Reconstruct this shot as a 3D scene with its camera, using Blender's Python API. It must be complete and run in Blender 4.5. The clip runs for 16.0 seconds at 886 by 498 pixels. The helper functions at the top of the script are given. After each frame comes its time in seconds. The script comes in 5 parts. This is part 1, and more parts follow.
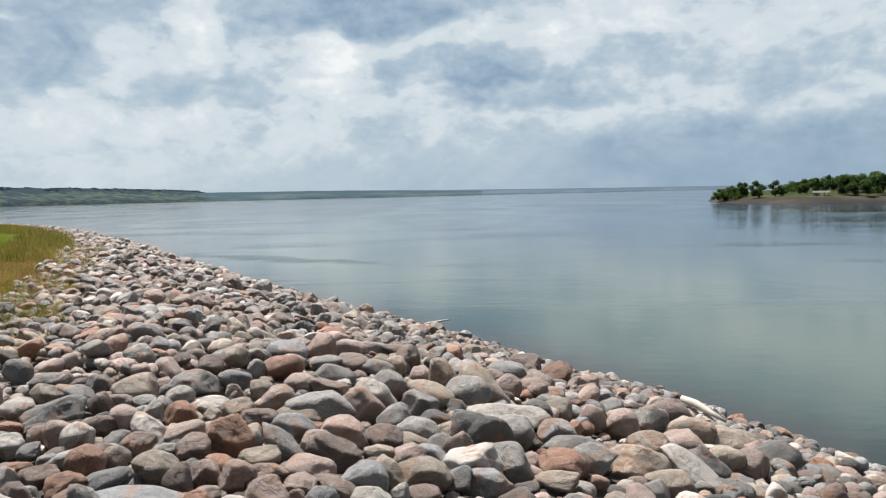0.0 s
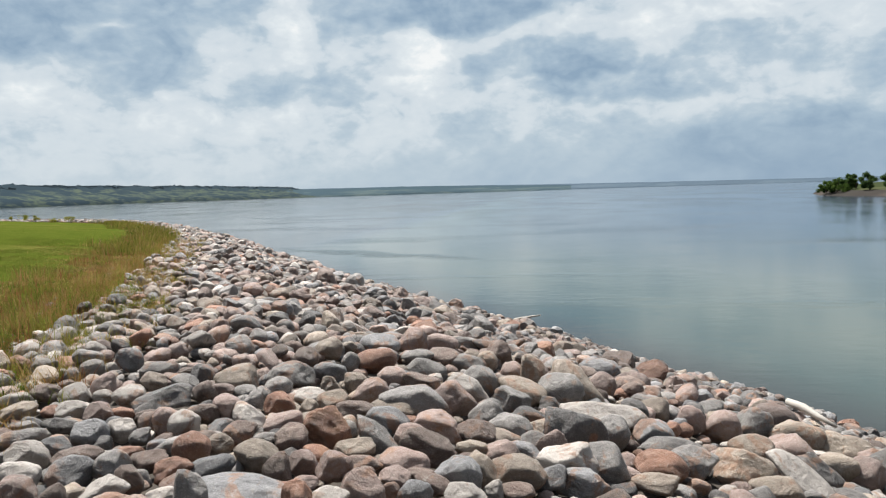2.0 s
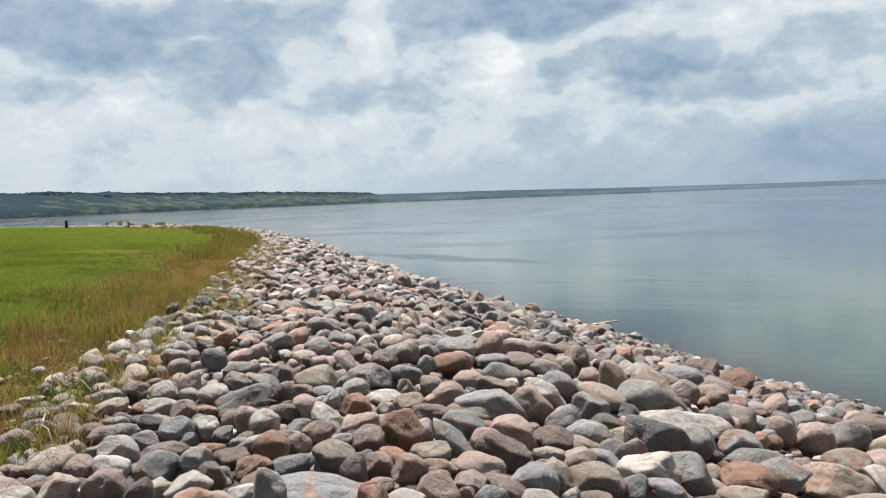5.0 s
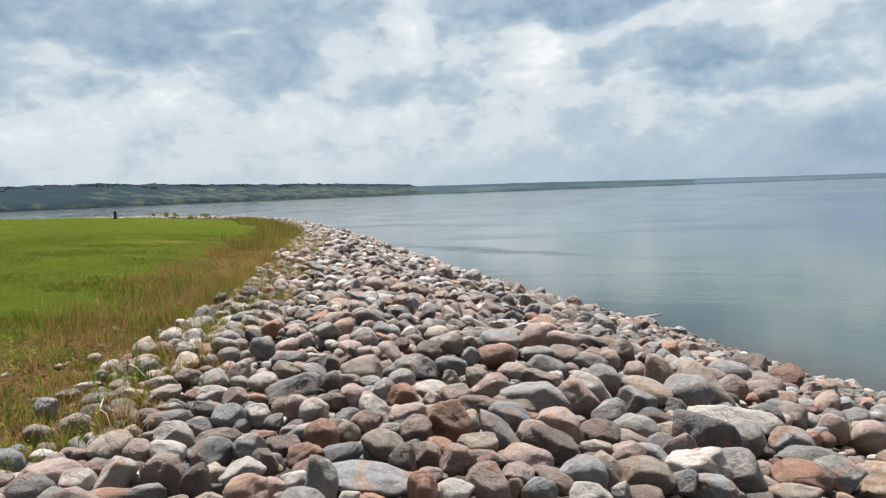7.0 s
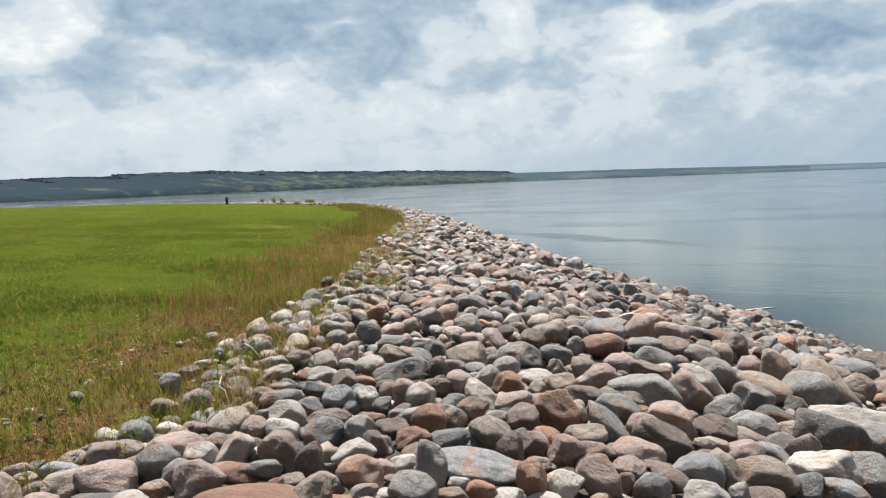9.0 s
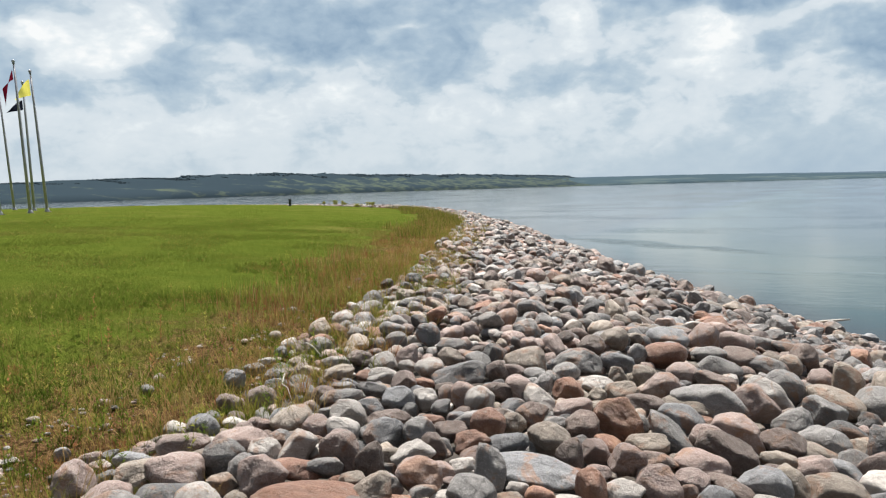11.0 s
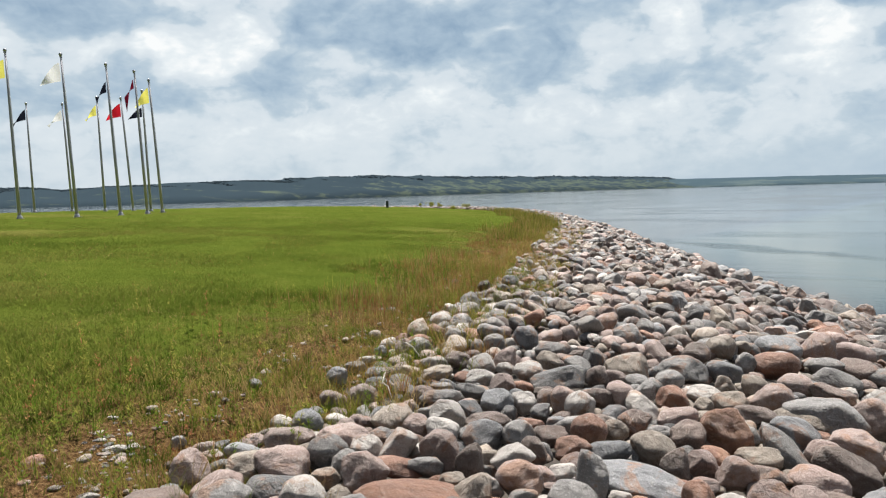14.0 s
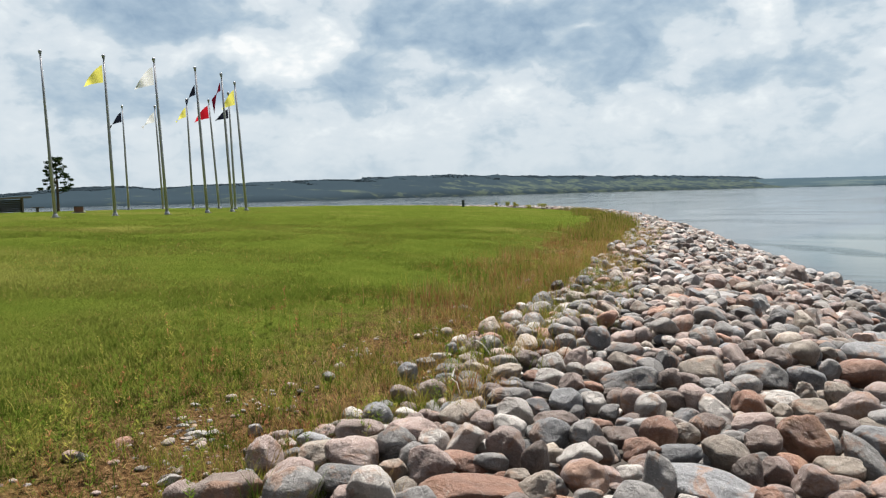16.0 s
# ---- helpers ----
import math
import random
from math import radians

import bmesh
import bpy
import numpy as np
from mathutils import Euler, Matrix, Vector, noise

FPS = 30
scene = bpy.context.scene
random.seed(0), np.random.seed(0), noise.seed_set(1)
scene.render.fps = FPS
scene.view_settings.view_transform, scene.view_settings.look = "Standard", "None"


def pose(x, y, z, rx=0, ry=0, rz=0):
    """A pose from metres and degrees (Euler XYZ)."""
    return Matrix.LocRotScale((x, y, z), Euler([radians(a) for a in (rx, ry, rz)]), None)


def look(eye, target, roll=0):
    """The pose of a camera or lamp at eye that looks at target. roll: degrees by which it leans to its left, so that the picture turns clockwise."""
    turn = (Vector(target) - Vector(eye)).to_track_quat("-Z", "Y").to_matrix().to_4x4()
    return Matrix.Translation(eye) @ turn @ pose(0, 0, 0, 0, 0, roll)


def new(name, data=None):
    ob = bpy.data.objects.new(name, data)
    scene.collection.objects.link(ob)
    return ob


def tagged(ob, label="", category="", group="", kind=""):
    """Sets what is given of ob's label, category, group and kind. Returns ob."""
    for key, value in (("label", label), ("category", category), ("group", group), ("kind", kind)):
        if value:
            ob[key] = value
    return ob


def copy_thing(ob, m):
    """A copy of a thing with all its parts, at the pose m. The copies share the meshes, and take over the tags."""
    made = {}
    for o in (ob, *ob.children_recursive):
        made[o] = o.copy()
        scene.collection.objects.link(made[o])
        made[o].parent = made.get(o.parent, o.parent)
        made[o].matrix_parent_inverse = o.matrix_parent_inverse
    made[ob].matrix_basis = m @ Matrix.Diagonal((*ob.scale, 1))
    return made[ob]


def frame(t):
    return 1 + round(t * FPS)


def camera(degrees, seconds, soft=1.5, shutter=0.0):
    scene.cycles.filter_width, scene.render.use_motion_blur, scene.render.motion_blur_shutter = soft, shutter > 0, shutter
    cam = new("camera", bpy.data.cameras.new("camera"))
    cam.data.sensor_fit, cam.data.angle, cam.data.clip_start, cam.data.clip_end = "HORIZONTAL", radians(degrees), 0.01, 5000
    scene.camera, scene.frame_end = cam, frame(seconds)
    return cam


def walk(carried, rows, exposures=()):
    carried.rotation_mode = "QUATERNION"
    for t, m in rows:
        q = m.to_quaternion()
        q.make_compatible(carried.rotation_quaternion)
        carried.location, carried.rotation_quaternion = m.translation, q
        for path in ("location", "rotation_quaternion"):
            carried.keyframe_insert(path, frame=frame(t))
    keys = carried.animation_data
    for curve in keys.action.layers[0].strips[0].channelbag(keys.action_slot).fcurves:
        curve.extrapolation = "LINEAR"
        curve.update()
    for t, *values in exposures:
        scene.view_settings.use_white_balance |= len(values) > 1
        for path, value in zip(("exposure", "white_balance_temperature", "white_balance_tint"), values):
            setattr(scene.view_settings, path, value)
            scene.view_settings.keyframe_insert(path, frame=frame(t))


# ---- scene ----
cam = camera(61.92, 16.0, soft=1.2)
walk(cam, [
    (0.0, pose(0.000, -0.000, 3.500, 85.84, 1.28, -0.01)),
    (0.5, pose(-0.031, 0.029, 3.497, 85.88, 1.66, 2.06)),
    (1.0, pose(-0.037, 0.054, 3.494, 85.87, 2.14, 3.85)),
    (1.5, pose(-0.037, 0.032, 3.496, 85.68, 1.92, 5.50)),
    (2.0, pose(-0.039, 0.044, 3.497, 85.63, 1.72, 6.81)),
    (2.5, pose(-0.045, 0.060, 3.495, 85.65, 1.81, 7.64)),
    (3.0, pose(-0.039, 0.072, 3.496, 85.52, 1.91, 8.95)),
    (3.5, pose(-0.059, 0.085, 3.492, 85.74, 1.94, 9.44)),
    (4.0, pose(-0.045, 0.080, 3.494, 85.94, 2.23, 10.48)),
    (6.5, pose(-0.064, 0.079, 3.467, 86.21, 1.70, 14.97)),
    (7.0, pose(-0.106, 0.058, 3.484, 85.66, 2.06, 15.71)),
    (7.5, pose(-0.140, 0.081, 3.478, 85.35, 2.28, 17.48)),
    (8.0, pose(-0.150, 0.086, 3.477, 84.81, 2.39, 19.81)),
    (8.5, pose(-0.174, 0.084, 3.475, 84.94, 2.29, 21.77)),
    (9.0, pose(-0.193, 0.078, 3.481, 84.91, 2.05, 23.30)),
    (11.5, pose(-0.214, 0.057, 3.483, 85.37, 1.55, 28.94)),
    (12.0, pose(-0.232, 0.053, 3.481, 85.31, 1.57, 29.96)),
    (12.5, pose(-0.235, 0.033, 3.484, 85.35, 1.45, 30.80)),
    (13.0, pose(-0.244, 0.038, 3.484, 85.44, 1.63, 31.50)),
    (13.5, pose(-0.247, 0.039, 3.484, 85.77, 1.21, 31.47)),
    (14.0, pose(-0.245, 0.042, 3.484, 85.68, 1.51, 35.24)),
    (14.5, pose(-0.226, 0.048, 3.485, 85.57, 1.78, 36.57)),
    (15.0, pose(-0.216, 0.040, 3.482, 85.50, 1.59, 37.85)),
    (15.5, pose(-0.196, 0.034, 3.481, 85.74, 1.22, 39.54)),
    (16.0, pose(-0.181, 0.032, 3.476, 85.78, 1.35, 41.16)),
], exposures=((0.0, 0.86), (16.0, 0.95)))

# ---------------------------------------------------------------- light
SUN_AZ, SUN_EL = 34.0, 64.0
sun_dir = Vector((-math.sin(radians(SUN_AZ)) * math.cos(radians(SUN_EL)),
                  math.cos(radians(SUN_AZ)) * math.cos(radians(SUN_EL)), math.sin(radians(SUN_EL))))
sun = new("sun", bpy.data.lights.new("sun", "SUN"))
sun.data.energy, sun.data.angle, sun.data.color = 5.0, radians(0.6), (1.0, 0.95, 0.88)
sun.matrix_world = look(sun_dir * 200, (0, 0, 0))


class Nodes:
    """Short hand for building a node tree."""

    def __init__(self, tree):
        self.t = tree
        tree.nodes.clear()

    def add(self, kind, *ins, operation=None, use_clamp=False, data_type=None, blend_type=None, interpolation_type=None,
            attribute_name=None, sky_type=None):
        n = self.t.nodes.new(kind)
        if operation:
            n.operation = operation
        if use_clamp:
            n.use_clamp = True
        if data_type:
            n.data_type, n.blend_type = data_type, blend_type
        if interpolation_type:
            n.interpolation_type = interpolation_type
        if attribute_name:
            n.attribute_name = attribute_name
        if sky_type:
            n.sky_type, n.sun_disc = sky_type, False
        for i, v in enumerate(ins):
            self.put(n.inputs[i], v)
        return n

    def put(self, sock, v):
        if v is None:
            return
        if isinstance(v, bpy.types.NodeSocket):
            self.t.links.new(v, sock)
        else:
            sock.default_value = v

    def math(self, op, a, b=None, c=None, clamp=False):
        n = self.add("ShaderNodeMath", a, b, c, operation=op, use_clamp=clamp)
        return n.outputs[0]

    def vec(self, op, a, b=None):
        n = self.add("ShaderNodeVectorMath", a, b, operation=op)
        return n.outputs["Value"] if op in ("LENGTH", "DOT_PRODUCT") else n.outputs[0]

    def noise(self, vec, scale, detail=4.0, rough=0.55, distort=0.0):
        n = self.add("ShaderNodeTexNoise")
        for k, v in (("Vector", vec), ("Scale", scale), ("Detail", detail), ("Roughness", rough), ("Distortion", distort)):
            self.put(n.inputs[k], v)
        return n

    def ramp(self, fac, stops, interp="LINEAR"):
        n = self.add("ShaderNodeValToRGB", fac)
        n.color_ramp.interpolation = interp
        el = n.color_ramp.elements
        while len(el) < len(stops):
            el.new(0.5)
        for e, (p, c) in zip(el, stops):
            e.position, e.color = p, (*c, 1) if len(c) == 3 else c
        return n.outputs["Color"]

    def mix(self, fac, a, b, blend="MIX"):
        n = self.add("ShaderNodeMix", data_type="RGBA", blend_type=blend)
        for s, v in ((n.inputs["Factor"], fac), (n.inputs[6], a), (n.inputs[7], b)):
            if isinstance(v, tuple) and len(v) == 3:
                v = (*v, 1)
            self.put(s, v)
        return n.outputs[2]

    def rng(self, v, a, b, c=0.0, d=1.0, smooth=True):
        n = self.add("ShaderNodeMapRange", v, a, b, c, d, interpolation_type="SMOOTHSTEP" if smooth else "LINEAR")
        return n.outputs[0]


def build_sky():
    world = bpy.data.worlds.new("sky")
    scene.world = world
    world.use_nodes = True
    k = Nodes(world.node_tree)
    ray = k.add("ShaderNodeTexCoord").outputs["Generated"]
    sep = k.add("ShaderNodeSeparateXYZ", ray)
    x, y, z = sep.outputs
    az = k.math("MULTIPLY", k.math("ARCTAN2", k.math("MULTIPLY", x, -1.0), y), 57.2958)
    el = k.math("MULTIPLY", k.math("ARCSINE", z), 57.2958)
    # cloud billows: uneven edges at three sizes
    flat = k.add("ShaderNodeCombineXYZ", az, k.math("MULTIPLY", el, 1.6), 0.0).outputs[0]
    w1 = k.noise(flat, 0.17, 3.0, 0.5)
    w2 = k.noise(k.vec("ADD", flat, (31.0, 7.0, 3.0)), 0.17, 3.0, 0.5)
    az2 = k.math("MULTIPLY_ADD", k.math("SUBTRACT", w1.outputs[0], 0.5), 10.0, az)
    el2 = k.math("MULTIPLY_ADD", k.math("SUBTRACT", w2.outputs[0], 0.5), 6.0, el)
    at = k.add("ShaderNodeCombineXYZ", az2, el2, 0.0).outputs[0]
    puffs = k.noise(flat, 0.20, 5.0, 0.5, 0.1).outputs[0]
    heap = k.add("ShaderNodeTexVoronoi", at)
    heap.feature, heap.normalize = "SMOOTH_F1", True
    for key, value in (("Scale", 0.26), ("Detail", 2.0), ("Roughness", 0.5), ("Smoothness", 0.3)):
        heap.inputs[key].default_value = value
    total = k.math("MULTIPLY_ADD", k.math("SUBTRACT", puffs, 0.5), 1.1, 0.63)
    total = k.math("MULTIPLY_ADD", k.math("SUBTRACT", 0.33, heap.outputs["Distance"]), 0.75, total)

    small = k.add("ShaderNodeTexVoronoi", k.vec("MULTIPLY", at, (1.0, 1.35, 1.0)))
    small.feature, small.normalize = "SMOOTH_F1", True
    for key, value in (("Scale", 0.62), ("Detail", 3.0), ("Roughness", 0.55), ("Smoothness", 0.22)):
        small.inputs[key].default_value = value
    total = k.math("MULTIPLY_ADD", k.math("SUBTRACT", 0.30, small.outputs["Distance"]), 0.42, total)

    def cloud(a, e, w, h, amount):
        nonlocal total
        d = k.vec("LENGTH", k.vec("DIVIDE", k.vec("SUBTRACT", at, (a, e, 0.0)), (w, h, 1.0)))
        total = k.math("MULTIPLY_ADD", k.rng(d, 1.15, 0.5), amount, total)

    # dark undersides
    cloud(6.5, 13.9, 10.5, 2.3, -0.50)
    cloud(-1.5, 9.3, 7.5, 1.8, -0.34)
    cloud(-7.0, 7.5, 7.5, 1.8, -0.36)
    cloud(-17.5, 9.5, 9.0, 2.0, -0.16)
    cloud(-26.0, 8.0, 8.0, 2.0, -0.16)
    cloud(-24.0, 2.0, 20.0, 4.0, -0.42)
    cloud(26.5, 9.6, 5.5, 2.4, -0.26)
    cloud(16.5, 8.5, 5.5, 2.0, -0.28)
    cloud(29.0, 7.0, 3.5, 1.6, -0.22)
    cloud(27.0, 13.4, 8.0, 2.2, -0.38)
    cloud(40.5, 12.3, 10.0, 3.0, -0.48)
    cloud(33.0, 9.3, 4.0, 2.2, -0.22)
    cloud(46.5, 8.0, 5.5, 2.5, -0.26)
    cloud(61.5, 13.2, 9.0, 2.2, -0.42)
    cloud(57.0, 8.5, 4.0, 2.0, -0.22)
    cloud(66.0, 7.0, 6.0, 3.0, -0.28)
    # sunlit tops
    cloud(9.0, 10.6, 5.0, 1.2, 0.20)
    cloud(10.5, 7.7, 4.5, 1.0, 0.14)
    cloud(-13.0, 12.8, 9.0, 2.0, 0.17)
    cloud(17.5, 12.6, 2.5, 0.9, 0.10)
    cloud(21.0, 9.5, 4.0, 2.0, 0.05)
    cloud(52.5, 11.5, 5.0, 3.0, 0.23)
    cloud(43.0, 6.2, 10.0, 2.0, 0.11)
    cloud(22.0, 5.5, 8.0, 2.0, 0.08)
    cloud(70.0, 10.5, 4.0, 2.0, 0.11)
    low = k.rng(el, 0.5, 7.5, 0.70, 0.0)
    total = k.mix(low, total, k.rng(az, -22.0, 30.0, 0.03, 0.53))
    lumps = k.noise(k.vec("MULTIPLY", flat, (1.0, 1.2, 1.0)), 0.75, 5.0, 0.55, 0.2).outputs[0]
    total = k.math("MULTIPLY_ADD", k.math("SUBTRACT", lumps, 0.5), k.rng(el, 1.0, 6.0, 0.08, 0.36), total)
    # grey bases under brighter tops
    colour = k.ramp(total, [(0.0, (0.29, 0.41, 0.545)), (0.28, (0.42, 0.54, 0.655)), (0.48, (0.54, 0.645, 0.73)), (0.60, (0.68, 0.76, 0.82)),
                            (0.74, (0.73, 0.80, 0.85)), (0.88, (0.83, 0.89, 0.92)), (1.0, (0.98, 1.0, 1.0))])
    sky = k.add("ShaderNodeTexSky", sky_type="NISHITA")
    sky.sun_elevation, sky.sun_rotation = radians(SUN_EL), radians(-SUN_AZ)
    thin = k.vec("MULTIPLY", sky.outputs[0], (0.05, 0.05, 0.05))
    # cloud bright over the lake; unseen sky behind darkened to deepen shade, broken overhead
    lake = tuple(Vector((-0.22, 0.60, 0.77)))
    ahead = k.rng(k.vec("DOT_PRODUCT", ray, lake), -0.05, 0.37, 0.04, 0.515)
    colour = k.vec("MULTIPLY", colour, k.add("ShaderNodeCombineXYZ", ahead, ahead, ahead).outputs[0])
    cover = k.rng(el, 22.0, 45.0, 0.97, 0.55)
    out = k.mix(cover, thin, colour)
    bg = k.add("ShaderNodeBackground", out, 1.0)
    k.t.links.new(bg.outputs[0], k.add("ShaderNodeOutputWorld").inputs[0])


build_sky()


# ---------------------------------------------------------------- materials
def surface(name):
    m = bpy.data.materials.new(name)
    m.use_nodes = True
    k = Nodes(m.node_tree)
    p = k.add("ShaderNodeBsdfPrincipled")
    k.t.links.new(p.outputs[0], k.add("ShaderNodeOutputMaterial").inputs[0])
    return m, k, p


def bump(k, p, height, strength, distance):
    b = k.add("ShaderNodeBump")
    b.inputs["Strength"].default_value, b.inputs["Distance"].default_value = strength, distance
    k.put(b.inputs["Height"], height)
    k.put(p.inputs["Normal"], b.outputs[0])


def plain(name, colour, rough=0.6, metal=0.0, grain=30.0, vary=0.25):
    """Paint, wood or metal with faint streaks and grain."""
    m, k, p = surface(name)
    pos = k.add("ShaderNodeNewGeometry").outputs["Position"]
    n = k.noise(pos, grain, 4.0).outputs[0]
    big = k.noise(pos, grain * 0.08, 3.0).outputs[0]
    lo = tuple(c * (1 - vary) for c in colour)
    hi = tuple(min(1.0, c * (1 + vary)) for c in colour)
    k.put(p.inputs["Base Color"], k.mix(k.math("MULTIPLY_ADD", n, 0.6, k.math("MULTIPLY", big, 0.4)), lo, hi))
    p.inputs["Roughness"].default_value, p.inputs["Metallic"].default_value = rough, metal
    bump(k, p, n, 0.15, 0.01)
    return m


def stone_material(name, a, b, speck, joined):
    """Field stone: two mineral tones, dark and pale grains, lichen and a rough skin."""
    m, k, p = surface(name)
    geo = k.add("ShaderNodeNewGeometry")
    rnd = geo.outputs["Random Per Island"] if joined else k.add("ShaderNodeObjectInfo").outputs["Random"]
    rnd2 = k.math("FRACT", k.math("MULTIPLY", rnd, 37.7))
    shift = k.add("ShaderNodeCombineXYZ", k.math("MULTIPLY", rnd, 40.0), rnd2, 0.0).outputs[0]
    pos = k.vec("ADD", geo.outputs["Position"], shift)
    big = k.noise(pos, 5.0, 5.0, 0.6, 0.8).outputs[0]
    col = k.mix(k.rng(big, 0.32, 0.66), a, b)
    fine = k.noise(pos, 85.0, 3.0, 0.7).outputs[0]
    col = k.mix(k.rng(fine, 0.55, 0.66, 0.0, 0.65), col, speck)
    dark = k.noise(pos, 48.0, 3.0, 0.6).outputs[0]
    col = k.mix(k.rng(dark, 0.58, 0.74, 0.0, 0.45), col, (0.08, 0.07, 0.06))
    veins = k.noise(k.vec("MULTIPLY", pos, (1.0, 1.0, 3.5)), 7.0, 5.0, 0.65, 1.6).outputs[0]
    col = k.mix(k.rng(k.math("ABSOLUTE", k.math("SUBTRACT", veins, 0.5)), 0.02, 0.0, 0.0, 0.3), col, speck)
    lichen = k.noise(pos, 16.0, 6.0, 0.7, 0.4).outputs[0]
    col = k.mix(k.rng(lichen, 0.59, 0.66, 0.0, 0.5), col, (0.27, 0.26, 0.235))
    stain = k.noise(k.vec("ADD", pos, (9.0, 2.0, 4.0)), 4.2, 5.0, 0.65, 0.9).outputs[0]
    col = k.mix(k.rng(k.math("MULTIPLY_ADD", rnd, 0.12, stain), 0.60, 0.70, 0.0, 0.65), col, (0.24, 0.125, 0.070))
    worn = k.noise(k.vec("ADD", pos, (3.0, 8.0, 1.0)), 8.0, 6.0, 0.7, 0.6).outputs[0]
    col = k.mix(k.rng(worn, 0.52, 0.68, 0.0, 0.55), col, speck)
    tone = k.math("MULTIPLY_ADD", rnd2, 1.05, 0.52) if joined else k.math("MULTIPLY_ADD", rnd2, 0.5, 0.80)
    col = k.vec("MULTIPLY", col, k.add("ShaderNodeCombineXYZ", tone, tone, tone).outputs[0])
    k.put(p.inputs["Base Color"], col)
    k.put(p.inputs["Roughness"], k.rng(big, 0.3, 0.7, 0.42, 0.66))
    p.inputs["Specular IOR Level"].default_value = 0.5
    rel = k.math("MULTIPLY_ADD", k.noise(pos, 16.0, 9.0, 0.74).outputs[0], 1.2, k.math("MULTIPLY", fine, 0.3))
    rel = k.math("MULTIPLY_ADD", k.noise(pos, 6.0, 4.0, 0.6, 0.5).outputs[0], 1.6, rel)
    bump(k, p, rel, 0.75, 0.04)
    return m


STONE_KINDS = [
    ("pink_granite", (0.281, 0.203, 0.178), (0.218, 0.165, 0.147), (0.394, 0.332, 0.303), 0.25),
    ("rust_stone", (0.264, 0.132, 0.083), (0.191, 0.099, 0.069), (0.333, 0.222, 0.169), 0.08),
    ("grey_gneiss", (0.206, 0.195, 0.186), (0.150, 0.144, 0.141), (0.336, 0.317, 0.303), 0.22),
    ("dark_basalt", (0.078, 0.077, 0.078), (0.106, 0.100, 0.098), (0.201, 0.194, 0.188), 0.07),
    ("tan_limestone", (0.269, 0.225, 0.180), (0.214, 0.175, 0.144), (0.380, 0.334, 0.286), 0.14),
    ("pale_stone", (0.404, 0.373, 0.344), (0.323, 0.296, 0.272), (0.471, 0.446, 0.426), 0.07),
    ("brown_stone", (0.154, 0.108, 0.090), (0.119, 0.090, 0.076), (0.250, 0.205, 0.180), 0.15),
    ("blue_grey_stone", (0.193, 0.193, 0.200), (0.142, 0.144, 0.150), (0.304, 0.301, 0.304), 0.09),
]
STONE_MATS = [stone_material(n, a, b, s, False) for n, a, b, s, w in STONE_KINDS]
STONE_MATS_JOINED = [stone_material(n + "_far", a, b, s, True) for n, a, b, s, w in STONE_KINDS]
STONE_WEIGHTS = [w for *_, w in STONE_KINDS]
PINK, RUST, GREY, DARK, TAN, PALE, BROWN, BLUE = range(8)


def grass_material(name, stops, through_light=0.35, patch=0.35, soft=0.0, own=0.45):
    """Blades: a tone of its own for each, in patches over the ground; soft turf leans its faces to the sky."""
    m = bpy.data.materials.new(name)
    m.use_nodes = True
    k = Nodes(m.node_tree)
    geo = k.add("ShaderNodeNewGeometry")
    n = k.noise(geo.outputs["Position"], patch, 4.0, 0.6).outputs[0]
    f = k.math("MULTIPLY_ADD", geo.outputs["Random Per Island"], own, k.rng(n, 0.3, 0.7, 0.0, 1.0 - own))
    col = k.ramp(f, stops)
    d = k.add("ShaderNodeBsdfDiffuse", col)
    if soft:
        up = k.vec("ADD", k.vec("MULTIPLY", geo.outputs["Normal"], (1 - soft,) * 3), (0.0, 0.0, soft))
        k.put(d.inputs["Normal"], k.vec("NORMALIZE", up))
    tr = k.add("ShaderNodeBsdfTranslucent", col)
    mx = k.add("ShaderNodeMixShader", through_light, d.outputs[0], tr.outputs[0])
    k.t.links.new(mx.outputs[0], k.add("ShaderNodeOutputMaterial").inputs[0])
    return m


GREEN_BLADE = grass_material("green_blade", [(0.0, (0.045, 0.080, 0.010)), (0.5, (0.078, 0.115, 0.015)), (1.0, (0.140, 0.155, 0.038))], 0.35, 0.35, 0.65, 0.35)
TURF_BLADE = grass_material("turf_blade", [(0.0, (0.078, 0.112, 0.017)), (0.5, (0.108, 0.138, 0.022)), (1.0, (0.165, 0.162, 0.040))], 0.3, 0.13, 0.8, 0.22)
DRY_BLADE = grass_material("dry_blade", [(0.0, (0.21, 0.135, 0.046)), (0.5, (0.32, 0.215, 0.080)), (1.0, (0.46, 0.345, 0.165))], 0.35, 0.9, 0.45)
RED_WEED = grass_material("red_weed", [(0.0, (0.165, 0.066, 0.034)), (0.5, (0.275, 0.125, 0.055)), (1.0, (0.40, 0.25, 0.110))], 0.35, 0.9, 0.4)
YELLOW_WEED = grass_material("yellow_weed", [(0.0, (0.135, 0.155, 0.030)), (0.5, (0.225, 0.220, 0.044)), (1.0, (0.34, 0.30, 0.080))], 0.35, 0.9, 0.3)
LEAF = grass_material("leaf", [(0.0, (0.030, 0.058, 0.024)), (0.5, (0.050, 0.085, 0.030)), (1.0, (0.085, 0.122, 0.036))], 0.3, 0.5, 0.3)
BRIGHT_LEAF = grass_material("bright_leaf", [(0.0, (0.042, 0.078, 0.020)), (0.5, (0.070, 0.116, 0.028)), (1.0, (0.105, 0.152, 0.042))], 0.35, 0.5)
